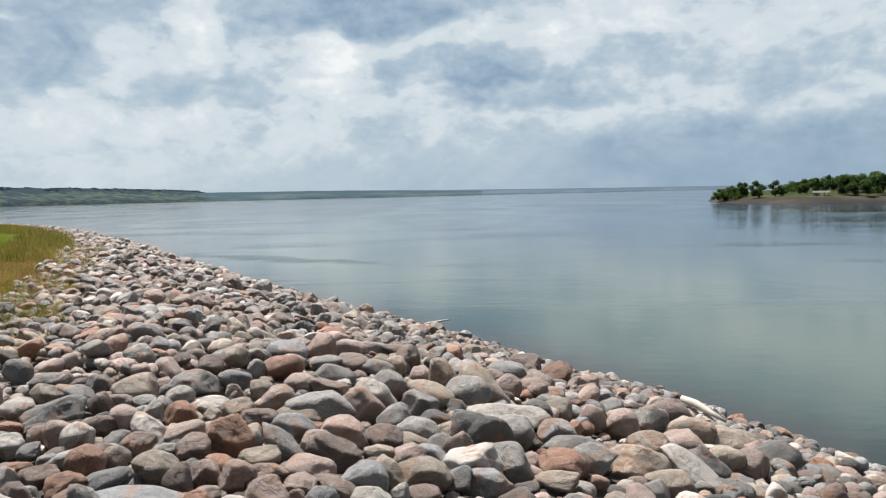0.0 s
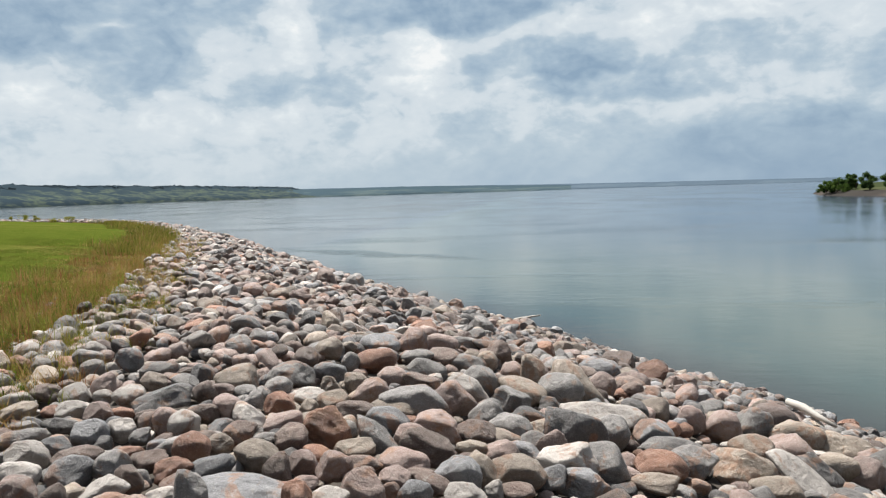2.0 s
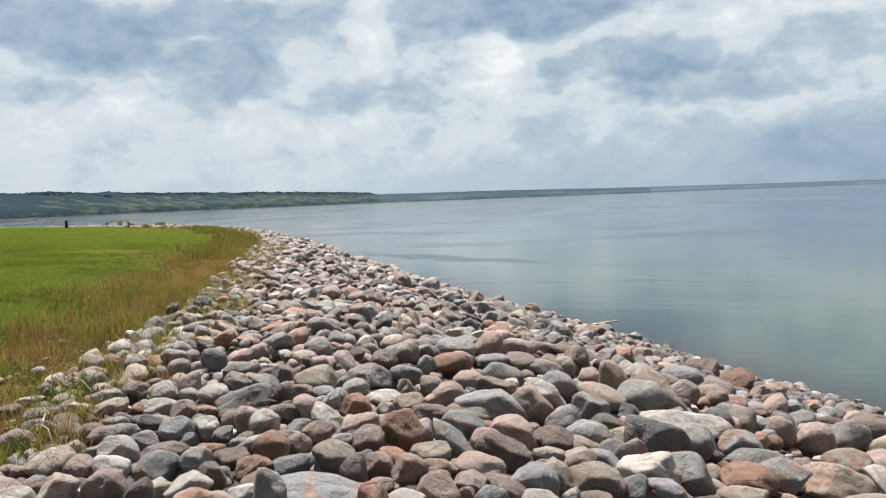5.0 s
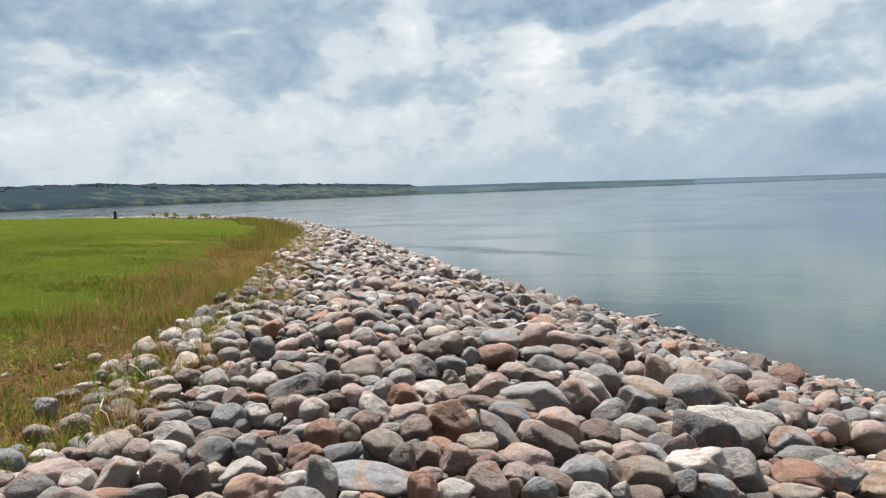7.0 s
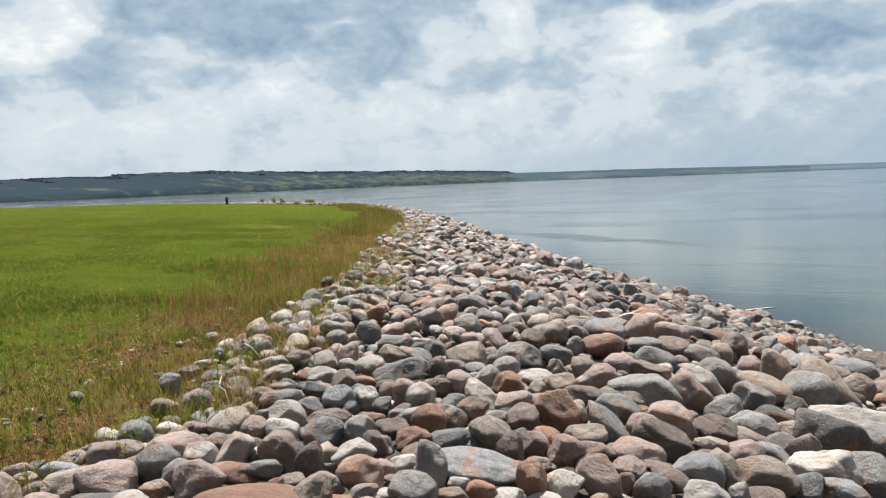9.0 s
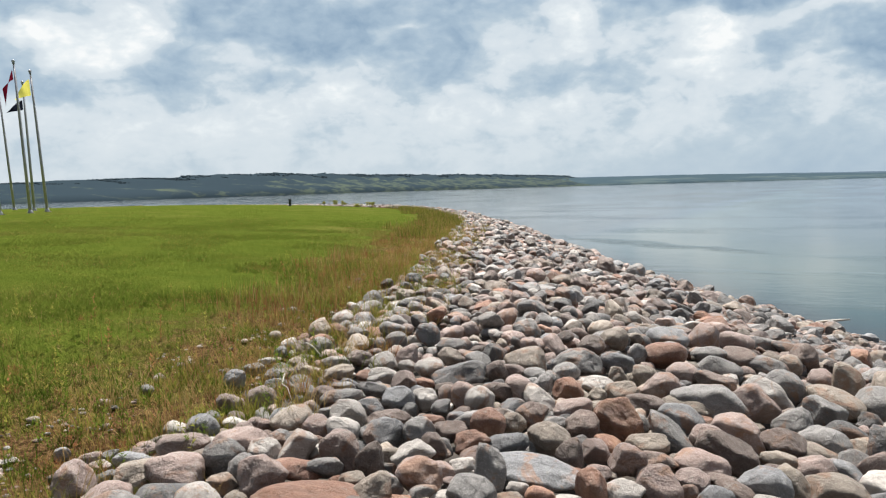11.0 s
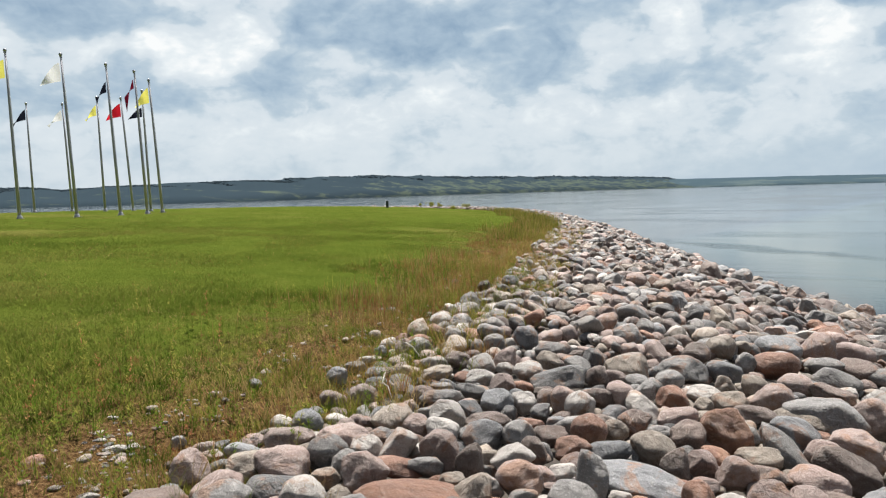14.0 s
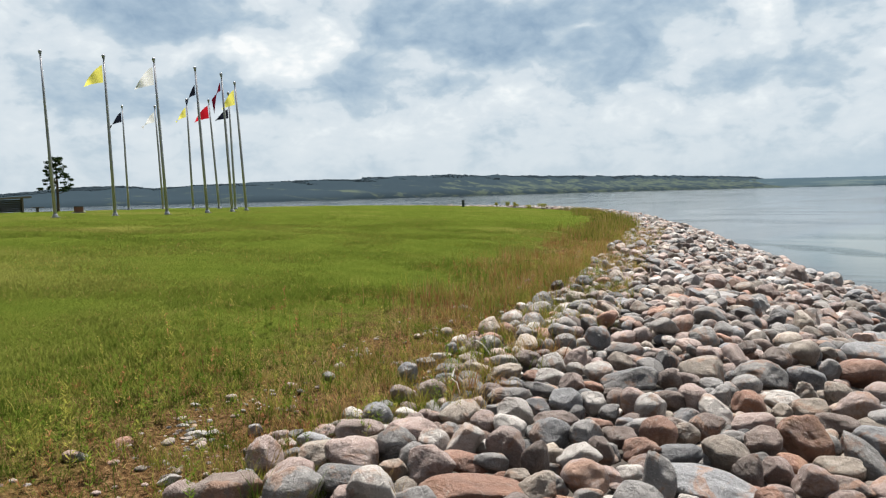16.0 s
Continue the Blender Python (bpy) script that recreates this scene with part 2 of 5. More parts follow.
NEEDLE = grass_material("needle", [(0.0, (0.015, 0.030, 0.013)), (0.5, (0.026, 0.044, 0.018)), (1.0, (0.052, 0.067, 0.030))], 0.2, 0.5)
BARK = plain("bark", (0.13, 0.10, 0.08), 0.9, 0, 20)


def lawn_material():
    m, k, p = surface("lawn_turf")
    pos = k.add("ShaderNodeNewGeometry").outputs["Position"]
    edge = k.add("ShaderNodeAttribute", attribute_name="inland").outputs["Fac"]
    big = k.noise(k.vec("MULTIPLY", pos, (1.0, 1.6, 1.0)), 0.11, 5.0, 0.6, 0.5).outputs[0]
    mid = k.noise(pos, 1.3, 5.0, 0.65).outputs[0]
    fine = k.noise(pos, 26.0, 4.0, 0.7).outputs[0]
    green = k.ramp(k.math("MULTIPLY_ADD", mid, 0.5, k.math("MULTIPLY", fine, 0.5)),
                   [(0.3, (0.045, 0.066, 0.010)), (0.52, (0.075, 0.100, 0.015)), (0.75, (0.125, 0.130, 0.028))])
    green = k.mix(k.rng(big, 0.52, 0.70, 0.0, 0.5), green, (0.165, 0.145, 0.044))
    soil = k.ramp(fine, [(0.34, (0.030, 0.019, 0.010)), (0.5, (0.105, 0.060, 0.028)), (0.68, (0.23, 0.150, 0.075))])
    dry = k.rng(k.math("MULTIPLY_ADD", mid, 4.0, edge), 4.3, 2.7)
    k.put(p.inputs["Base Color"], k.mix(dry, green, soil))
    p.inputs["Roughness"].default_value = 0.95
    p.inputs["Specular IOR Level"].default_value = 0.0
    bump(k, p, k.math("MULTIPLY_ADD", fine, 0.9, mid), 1.0, 0.07)
    return m


def bed_material():
    m, k, p = surface("gravel_bed")
    pos = k.add("ShaderNodeNewGeometry").outputs["Position"]
    v = k.add("ShaderNodeTexVoronoi", pos)
    v.inputs["Scale"].default_value = 16.0
    n = k.noise(pos, 5.0, 5.0).outputs[0]
    col = k.ramp(k.math("MULTIPLY_ADD", v.outputs["Distance"], 0.5, k.math("MULTIPLY", n, 0.5)),
                 [(0.2, (0.075, 0.062, 0.050)), (0.6, (0.042, 0.035, 0.029)), (0.9, (0.020, 0.017, 0.014))])
    k.put(p.inputs["Base Color"], col)
    p.inputs["Roughness"].default_value = 0.95
    bump(k, p, v.outputs["Distance"], -0.9, 0.06)
    return m


def water_material():
    m, k, p = surface("lake_water")
    pos = k.add("ShaderNodeNewGeometry").outputs["Position"]
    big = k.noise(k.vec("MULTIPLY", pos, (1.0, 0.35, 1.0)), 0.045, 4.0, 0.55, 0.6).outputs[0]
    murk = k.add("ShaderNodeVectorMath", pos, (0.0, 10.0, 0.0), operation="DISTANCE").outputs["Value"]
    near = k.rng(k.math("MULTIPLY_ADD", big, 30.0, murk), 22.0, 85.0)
    sep = k.add("ShaderNodeSeparateXYZ", pos)
    shore = k.ramp(k.math("DIVIDE", sep.outputs[1], 50.0), [(yy / 50.0, ((xx + 20.0) / 30.0,) * 3) for xx, yy in
                   ((8.7, 0.0), (6.97, 4.72), (5.3, 8.77), (2.27, 14.33), (-0.10, 18.55), (-4.05, 24.25), (-10.0, 33.75), (-18.3, 46.75))])
    off = k.math("SUBTRACT", sep.outputs[0], k.math("MULTIPLY_ADD", shore, 30.0, -20.0))
    shoal = k.math("MULTIPLY", k.rng(off, 2.0, 7.0), k.rng(k.math("MULTIPLY_ADD", big, 18.0, off), 34.0, 14.0))
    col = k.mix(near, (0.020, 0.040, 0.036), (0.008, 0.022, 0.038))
    col = k.mix(shoal, col, (0.046, 0.066, 0.053))
    # the bed of dark stones shows through at the edge
    col = k.mix(k.rng(k.math("MULTIPLY_ADD", big, 1.5, off), 3.6, 0.8), col, (0.008, 0.012, 0.011))
    along = k.rng(sep.outputs[0], -17.5, -14.0)
    along = k.math("MULTIPLY", along, k.rng(sep.outputs[0], -1.0, -6.0))
    wobble = k.noise(k.vec("MULTIPLY", pos, (0.25, 0.25, 1.0)), 1.0, 4.0, 0.6).outputs[0]
    across = k.math("SUBTRACT", k.math("MULTIPLY_ADD", sep.outputs[0], -0.69, 36.1), sep.outputs[1])
    across = k.math("ABSOLUTE", k.math("MULTIPLY_ADD", k.math("SUBTRACT", wobble, 0.5), 6.0, across))
    ripple = k.math("MULTIPLY", k.rng(across, 1.8, 0.2), along)
    col = k.mix(k.math("MULTIPLY", ripple, 0.75), col, (0.010, 0.020, 0.017))
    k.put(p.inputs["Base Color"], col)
    p.inputs["IOR"].default_value = 1.33
    k.put(p.inputs["Roughness"], k.rng(big, 0.35, 0.68, 0.06, 0.14))
    chop = k.noise(k.vec("MULTIPLY", pos, (0.7, 1.3, 1.0)), 1.9, 4.0, 0.6, 0.3).outputs[0]
    swell = k.noise(k.vec("MULTIPLY", pos, (1.0, 0.6, 1.0)), 0.35, 3.0, 0.5).outputs[0]
    gust = k.rng(k.noise(k.vec("MULTIPLY", pos, (0.5, 1.4, 1.0)), 0.09, 3.0, 0.5, 0.4).outputs[0], 0.52, 0.66, 0.25, 1.6)
    bump(k, p, k.math("MULTIPLY_ADD", chop, k.math("MULTIPLY_ADD", ripple, 3.0, gust), swell), 0.2, 0.10)
    return m


LAWN, BED, WATER = lawn_material(), bed_material(), water_material()


def hill_material(name, grass, scrub, wood, size, west=0.0):
    m, k, p = surface(name)
    pos = k.add("ShaderNodeNewGeometry").outputs["Position"]
    height = k.add("ShaderNodeAttribute", attribute_name="up_slope").outputs["Fac"]
    a = k.noise(k.vec("MULTIPLY", pos, (0.6, 0.6, 4.0)), 1.0 / size, 7.0, 0.66, 0.3).outputs[0]
    b = k.noise(k.vec("MULTIPLY", pos, (0.7, 0.7, 3.0)), 2.7 / size, 6.0, 0.65).outputs[0]
    col = k.mix(k.rng(b, 0.43, 0.58), grass, scrub)
    a = k.math("MULTIPLY_ADD", k.rng(height, 0.35, 0.95), 0.22, a)
    # the woods thicken towards the west
    sep = k.add("ShaderNodeSeparateXYZ", pos)
    bearing = k.math("MULTIPLY", k.math("ARCTAN2", k.math("MULTIPLY", sep.outputs[0], -1.0), sep.outputs[1]), 57.2958)
    a = k.math("ADD", a, k.rng(bearing, 28.0, 52.0, -0.3 * west, west))
    col = k.mix(k.rng(a, 0.45, 0.54), col, wood)
    k.put(p.inputs["Base Color"], col)
    p.inputs["Roughness"].default_value = 1.0
    p.inputs["Specular IOR Level"].default_value = 0.0
    return m


# the farther the hills, the more blue haze is painted into their colours
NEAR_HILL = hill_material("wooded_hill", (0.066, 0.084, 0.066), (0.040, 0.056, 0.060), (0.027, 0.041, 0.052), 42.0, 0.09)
HAZED_RIDGE = hill_material("distant_ridge", (0.085, 0.115, 0.145), (0.075, 0.105, 0.135), (0.068, 0.095, 0.125), 300.0)
HAZED_HILL = hill_material("far_hill", (0.072, 0.098, 0.104), (0.056, 0.082, 0.094), (0.044, 0.068, 0.084), 110.0)
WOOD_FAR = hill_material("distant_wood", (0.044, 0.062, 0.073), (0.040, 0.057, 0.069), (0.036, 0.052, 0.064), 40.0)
BANK_EARTH = hill_material("eroded_bank", (0.066, 0.058, 0.052), (0.055, 0.049, 0.044), (0.042, 0.039, 0.036), 14.0)
FIELD = hill_material("park_grass", (0.046, 0.056, 0.026), (0.058, 0.064, 0.034), (0.036, 0.046, 0.022), 25.0)

STEEL = plain("brushed_aluminium", (0.42, 0.42, 0.46), 0.4, 0.35, 12, 0.15)
CONCRETE = plain("concrete", (0.33, 0.325, 0.30), 0.9, 0, 14)
DARK_PAINT = plain("dark_green_paint", (0.025, 0.035, 0.03), 0.6)
WEATHERED = plain("weathered_wood", (0.19, 0.155, 0.12), 0.85, 0, 9, 0.35)
BLEACHED = plain("bleached_driftwood", (0.40, 0.375, 0.34), 0.8, 0, 25)
WHITE_WALL = plain("white_siding", (0.42, 0.42, 0.41), 0.7)
ROOFING = plain("grey_roofing", (0.10, 0.10, 0.105), 0.8)
RED_BROWN = plain("red_brown_board", (0.20, 0.09, 0.07), 0.75)


def cloth(name, colour):
    m = bpy.data.materials.new(name)
    m.use_nodes = True
    k = Nodes(m.node_tree)
    pos = k.add("ShaderNodeNewGeometry").outputs["Position"]
    n = k.noise(pos, 9.0, 4.0).outputs[0]
    col = k.mix(n, tuple(c * 0.85 for c in colour), tuple(min(1, c * 1.1) for c in colour))
    d, tr = k.add("ShaderNodeBsdfDiffuse", col), k.add("ShaderNodeBsdfTranslucent", col)
    mx = k.add("ShaderNodeMixShader", 0.55, d.outputs[0], tr.outputs[0])
    k.t.links.new(mx.outputs[0], k.add("ShaderNodeOutputMaterial").inputs[0])
    return m


FLAG_YELLOW, FLAG_WHITE = cloth("yellow_cloth", (0.80, 0.74, 0.16)), cloth("white_cloth", (0.78, 0.78, 0.78))
FLAG_BLACK, FLAG_RED = cloth("black_cloth", (0.012, 0.014, 0.024)), cloth("red_cloth", (0.496, 0.016, 0.028))
FLAG_DARK_RED = cloth("dark_red_cloth", (0.144, 0.010, 0.024))


# ---------------------------------------------------------------- mesh helpers
def np_mesh(name, V, F, mats, mi=None, smooth=False):
    """A mesh from arrays of corners and triangles or quads."""
    me = bpy.data.meshes.new(name)
    V, F = np.asarray(V, np.float32), np.asarray(F, np.int32)
    me.vertices.add(len(V))
    me.vertices.foreach_set("co", V.ravel())
    me.loops.add(F.size)
    me.loops.foreach_set("vertex_index", F.ravel())
    me.polygons.add(len(F))
    me.polygons.foreach_set("loop_start", np.arange(0, F.size, F.shape[1], dtype=np.int32))
    for m in mats:
        me.materials.append(m)
    if mi is not None:
        me.polygons.foreach_set("material_index", np.asarray(mi, np.int32))
    me.polygons.foreach_set("use_smooth", np.broadcast_to(smooth, (len(F),)).astype(bool))
    me.update(calc_edges=True)
    return me


def part(name, bm, material, parent, label="", smooth=False):
    me = bpy.data.meshes.new(name)
    bm.to_mesh(me)
    bm.free()
    me.materials.append(material)
    if smooth:
        for f in me.polygons:
            f.use_smooth = True
    ob = new(name, me)
    ob.parent = parent
    return tagged(ob, label)


def tube(points, radii, sides=8):
    """A bent, tapered rod."""
    bm = bmesh.new()
    rings = []
    for i, (pt, r) in enumerate(zip(points, radii)):
        pt = Vector(pt)
        ahead = Vector(points[min(i + 1, len(points) - 1)]) - Vector(points[max(i - 1, 0)])
        q = ahead.to_track_quat("Z", "Y")
        rings.append([bm.verts.new(pt + q @ Vector((r * math.cos(a), r * math.sin(a), 0)))
                      for a in (2 * math.pi * j / sides for j in range(sides))])
    for a, b in zip(rings, rings[1:]):
        for j in range(sides):
            bm.faces.new((a[j], a[(j + 1) % sides], b[(j + 1) % sides], b[j]))
    bm.faces.new(rings[0][::-1])
    bm.faces.new(rings[-1])
    return bm


def box(x0, x1, y0, y1, z0, z1, bevel=0.0):
    bm = bmesh.new()
    bmesh.ops.create_cube(bm, size=1.0)
    for v in bm.verts:
        v.co = Vector(((x0 + x1) / 2 + v.co.x * (x1 - x0), (y0 + y1) / 2 + v.co.y * (y1 - y0), (z0 + z1) / 2 + v.co.z * (z1 - z0)))
    if bevel:
        bmesh.ops.bevel(bm, geom=bm.edges[:], offset=bevel, segments=2, affect="EDGES")
    return bm


def thing(name, label, category, at=None, group=""):
    e = new(name)
    if at is not None:
        e.matrix_world = at
    return tagged(e, label, category, group)


def polar(az, r, z=0.0):
    """The place at a bearing (degrees, to the left of north) and a distance from the middle of the bank."""
    return Vector((-math.sin(radians(az)) * r, math.cos(radians(az)) * r, z))


# ---------------------------------------------------------------- lie of the land
LAWN_EDGE = [(-3.2, -40), (-3.5, -6), (-3.7, 0), (-4.0, 2.6), (-4.45, 4.5), (-5.3, 6.7), (-6.0, 9), (-7.35, 12.2), (-9.1, 16.3),
             (-12.6, 24.5), (-16.9, 33), (-23.5, 43), (-31.7, 52.7), (-44, 62), (-62, 70), (-90, 75), (-170, 75)]
WATER_EDGE = [(10.7, -40), (9.5, -6), (8.7, 0), (6.97, 4.72), (5.3, 8.77), (3.77, 12.07), (2.27, 14.33),
              (-0.10, 18.55), (-4.05, 24.25), (-10.0, 33.75), (-18.3, 46.75), (-30.5, 65.3), (-43.36, 79.18), (-60.33, 88.61), (-86.72, 93.32), (-160.25, 93.32)]


def curve_points(pts, step=0.6):
    """A smooth line through the points."""
    P = np.array([pts[0], *pts, pts[-1]], float)
    out = []
    for i in range(1, len(P) - 2):
        n = max(2, int(np.linalg.norm(P[i + 1] - P[i]) / step))
        t = np.linspace(0, 1, n, endpoint=False)[:, None]
        out.append(0.5 * (2 * P[i] + (P[i + 1] - P[i - 1]) * t + (2 * P[i - 1] - 5 * P[i] + 4 * P[i + 1] - P[i + 2]) * t ** 2
                          + (3 * P[i] - P[i - 1] - 3 * P[i + 1] + P[i + 2]) * t ** 3))
    return np.vstack(out + [P[-1:]])


LAWN_LINE, WATER_LINE = curve_points(LAWN_EDGE), curve_points(WATER_EDGE)


def side_distance(line, XY):
    """Signed distance to a line, positive towards the lake."""
    XY = np.atleast_2d(XY)
    out = np.empty(len(XY))
    tan = np.gradient(line, axis=0)
    for i in range(0, len(XY), 4000):
        q = XY[i:i + 4000]
        d = ((q[:, None, :] - line[None]) ** 2).sum(-1)
        j = d.argmin(1)
        v, t = q - line[j], tan[j]
        t = t / np.linalg.norm(t, axis=1, keepdims=True)
        cross = t[:, 0] * v[:, 1] - t[:, 1] * v[:, 0]
        out[i:i + 4000] = -np.sign(cross) * np.sqrt(d[np.arange(len(q)), j])
    return out


def field(line):
    """Distances to a line on a half-metre grid."""
    gx, gy = np.arange(-180, 60.5, 0.5), np.arange(-50, 150.5, 0.5)
    X, Y = np.meshgrid(gx, gy)
    return side_distance(line, np.stack([X.ravel(), Y.ravel()], 1)).reshape(X.shape).astype(np.float64)


LAWN_FIELD, WATER_FIELD = field(LAWN_LINE[::2]), field(WATER_LINE[::2])


def sample(grid, XY):
    u = np.clip((XY[:, 0] + 180) * 2, 0, grid.shape[1] - 1.001)
    v = np.clip((XY[:, 1] + 50) * 2, 0, grid.shape[0] - 1.001)
    i, j = u.astype(int), v.astype(int)
    a, b = u - i, v - j
    return (grid[j, i] * (1 - a) + grid[j, i + 1] * a) * (1 - b) + (grid[j + 1, i] * (1 - a) + grid[j + 1, i + 1] * a) * b


def ground(XY):
    """Height of the ground, and the distances past the lawn's edge and short of the water's."""
    XY = np.atleast_2d(np.asarray(XY, float))
    dl, dw = sample(LAWN_FIELD, XY), -sample(WATER_FIELD, XY)
    y = XY[:, 1]
    top = 1.9 + 0.0 * y
    s = np.clip(dl / np.maximum(dl + dw, 0.1), 0, 1)
    g = np.clip((s - 0.18) / 0.82, 0, 1) ** 1.15
    z = top * (1 - g)
    inland = np.maximum(-dl, 0)
    rise = (2.92 - top) * (1 - np.exp(-(inland / 12) ** 1.1))
    z = np.where(dl < 0, top + rise, z)
    z = np.where(dw < 0, np.maximum(0.22 * dw, -4), z)
    # the lawn falls away to the bay behind it
    back = np.hypot(XY[:, 0], XY[:, 1]) - np.interp(XY[:, 0], [-52, -36], [63, 90])
    z = np.where((dl < 0) & (back > 0), np.maximum(z - 0.02 * back - 0.004 * back ** 2, -4), z)
    return z, dl, dw


def build_ground():
    xs = np.concatenate([np.arange(-170, -60, 3.0), np.arange(-60, -16, 1.2), np.arange(-16, 12, 0.4), np.arange(12, 40, 4.0)])
    ys = np.concatenate([np.arange(-40, -4, 3.0), np.arange(-4, 26, 0.4), np.arange(26, 70, 1.2), np.arange(70, 140, 3.0)])
    X, Y = np.meshgrid(xs, ys)
    XY = np.stack([X.ravel(), Y.ravel()], 1)
    z, dl, dw = ground(XY)
    n1 = np.array([noise.noise((x * 0.5, y * 0.5, 0)) * 0.05 + noise.noise((x * 2.1, y * 2.1, 5)) * 0.015 for x, y in XY])
    z = z + n1 - 0.16 * np.clip(dl / 0.5, 0, 1) * (dw > -1)
    nx, ny = len(xs), len(ys)
    i = np.arange(nx * ny).reshape(ny, nx)
    F = np.stack([i[:-1, :-1], i[:-1, 1:], i[1:, 1:], i[1:, :-1]], -1).reshape(-1, 4)
    V = np.column_stack([XY, z])
    is_lawn = dl[F].mean(1) < 0.25
    for name, keep, mat, label, cat in (("lawn", is_lawn, LAWN, "mown green lawn with dry ochre patches along the stones", "lawn"),
                                        ("rock_bank", ~is_lawn, BED, "sloping bank of field stones down to the lake", "bank")):
        f = F[keep]
        used, inv = np.unique(f, return_inverse=True)
        me = np_mesh(name, V[used], inv.reshape(-1, 4), [mat], smooth=True)
        at = me.attributes.new("inland", "FLOAT", "POINT")
        at.data.foreach_set("value", np.maximum(-dl[used], 0).astype(np.float32))
        tagged(new(name, me), label, cat, kind="structure")
    return bpy.data.objects["rock_bank"]


rock_bank = build_ground()


def build_water():
    bm = bmesh.new()
    R = 4950.0
    ring = [bm.verts.new((R * math.cos(a), R * math.sin(a), 0)) for a in (2 * math.pi * j / 96 for j in range(96))]
    bm.faces.new(ring)
    me = bpy.data.meshes.new("water")
    bm.to_mesh(me)
    bm.free()
    me.materials.append(WATER)
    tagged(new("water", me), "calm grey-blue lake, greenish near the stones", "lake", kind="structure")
    bm = bmesh.new()
    ring = [bm.verts.new((R * math.cos(a), R * math.sin(a), -4.2)) for a in (2 * math.pi * j / 48 for j in range(48))]
    bm.faces.new(ring)
    me = bpy.data.meshes.new("ground")
    bm.to_mesh(me)
    bm.free()
    me.materials.append(BED)
    tagged(new("ground", me), "lake bed of gravel under the water", "ground", kind="structure")


build_water()


# ---------------------------------------------------------------- far shores
def ridge(name, label, az0, az1, step, shore, crest, depth, mat, rough, seed):
    """A hilly far shore: bearing to distance, bearing to height of the skyline in degrees."""
    az = np.arange(az0, az1, step)
    D = np.interp(az, *zip(*sorted(shore)))
    top = np.interp(az, *zip(*sorted(crest)))
    rows = np.array([0, 0.01, 0.05, 0.12, 0.2, 0.3, 0.4, 0.5, 0.62, 0.75, 0.88, 1.0, 1.15])
    V = []
    for a, d, e in zip(az, D, top):
        x0, y0 = -math.sin(radians(a)), math.cos(radians(a))
        full = 3.5 + math.tan(radians(e)) * d * (1 + depth)
        for u in rows:
            r = d * (1 + depth * u)
            w = min(u, 1.0)
            h = full * (0.12 * min(1, w / 0.05) + 0.88 * w ** 0.8) if u else -1.0
            if u:
                g = noise.fractal((x0 * r / 110 + seed, y0 * r / 110, 0.0), 1.0, 2.0, 4)
                h *= 1 + rough * g * (1 - abs(2 * w - 1) * 0.75)
                h -= 0.25 * full * max(0, u - 1)
            V.append((x0 * r, y0 * r, h))
    n, m = len(az), len(rows)
    i = np.arange(n * m).reshape(n, m)
    F = np.stack([i[:-1, :-1], i[1:, :-1], i[1:, 1:], i[:-1, 1:]], -1).reshape(-1, 4)
    V = np.array(V)
    me = np_mesh(name, V, F, [mat], smooth=True)
    me.attributes.new("up_slope", "FLOAT", "POINT").data.foreach_set("value", np.tile(np.minimum(rows, 1.0), n).astype(np.float32))
    tagged(new(name, me), label, "hills", kind="structure")
    return V.reshape(n, m, 3)


NEAR_SHORE = [(85, 760), (70, 780), (54, 860), (48, 960), (40, 1250), (34, 1550), (29, 1900), (22, 2500), (15, 3000)]
NEAR_CREST = [(85, 0.5), (75, 0.6), (72, 0.67), (70, 0.8), (66.6, 1.06), (64.4, 1.1), (62.5, 0.88), (60.2, 1.03), (55.4, 1.26), (49, 1.3),
              (44.8, 1.48), (40.5, 1.5), (36, 1.32), (31.5, 1.15), (27, 1.06), (25, 1.0), (21, 0.86), (18.3, 0.71), (17.4, 0.5), (15.5, 0.2)]
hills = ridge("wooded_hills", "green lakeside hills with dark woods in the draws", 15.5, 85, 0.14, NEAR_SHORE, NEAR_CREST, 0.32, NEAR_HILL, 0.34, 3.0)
ridge("distant_ridge", "low ridge on the far side of the lake, haze painted in as blue-grey", -40, 30, 0.2,
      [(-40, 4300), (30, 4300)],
      [(-40, 0.2), (-20, 0.24), (-9, 0.32), (0, 0.42), (8, 0.54), (14, 0.58), (20, 0.6), (30, 0.5)], 0.08, HAZED_RIDGE, 0.1, 11.0)

ridge("far_hills", "green hills farther up the lake with haze painted into their colour", -3, 31, 0.2, [(-3, 3400), (10, 3000), (31, 2700)],
      [(-3, 0.30), (2, 0.40), (6, 0.50), (10, 0.57), (14, 0.55), (17, 0.55), (20, 0.6), (31, 0.6)], 0.12, HAZED_HILL, 0.2, 7.0)


def ico(sub):
    bm = bmesh.new()
    bmesh.ops.create_icosphere(bm, subdivisions=sub, radius=1.0)
    V = np.array([v.co[:] for v in bm.verts])
    F = np.array([[v.index for v in f.verts] for f in bm.faces])
    bm.free()
    return V, F


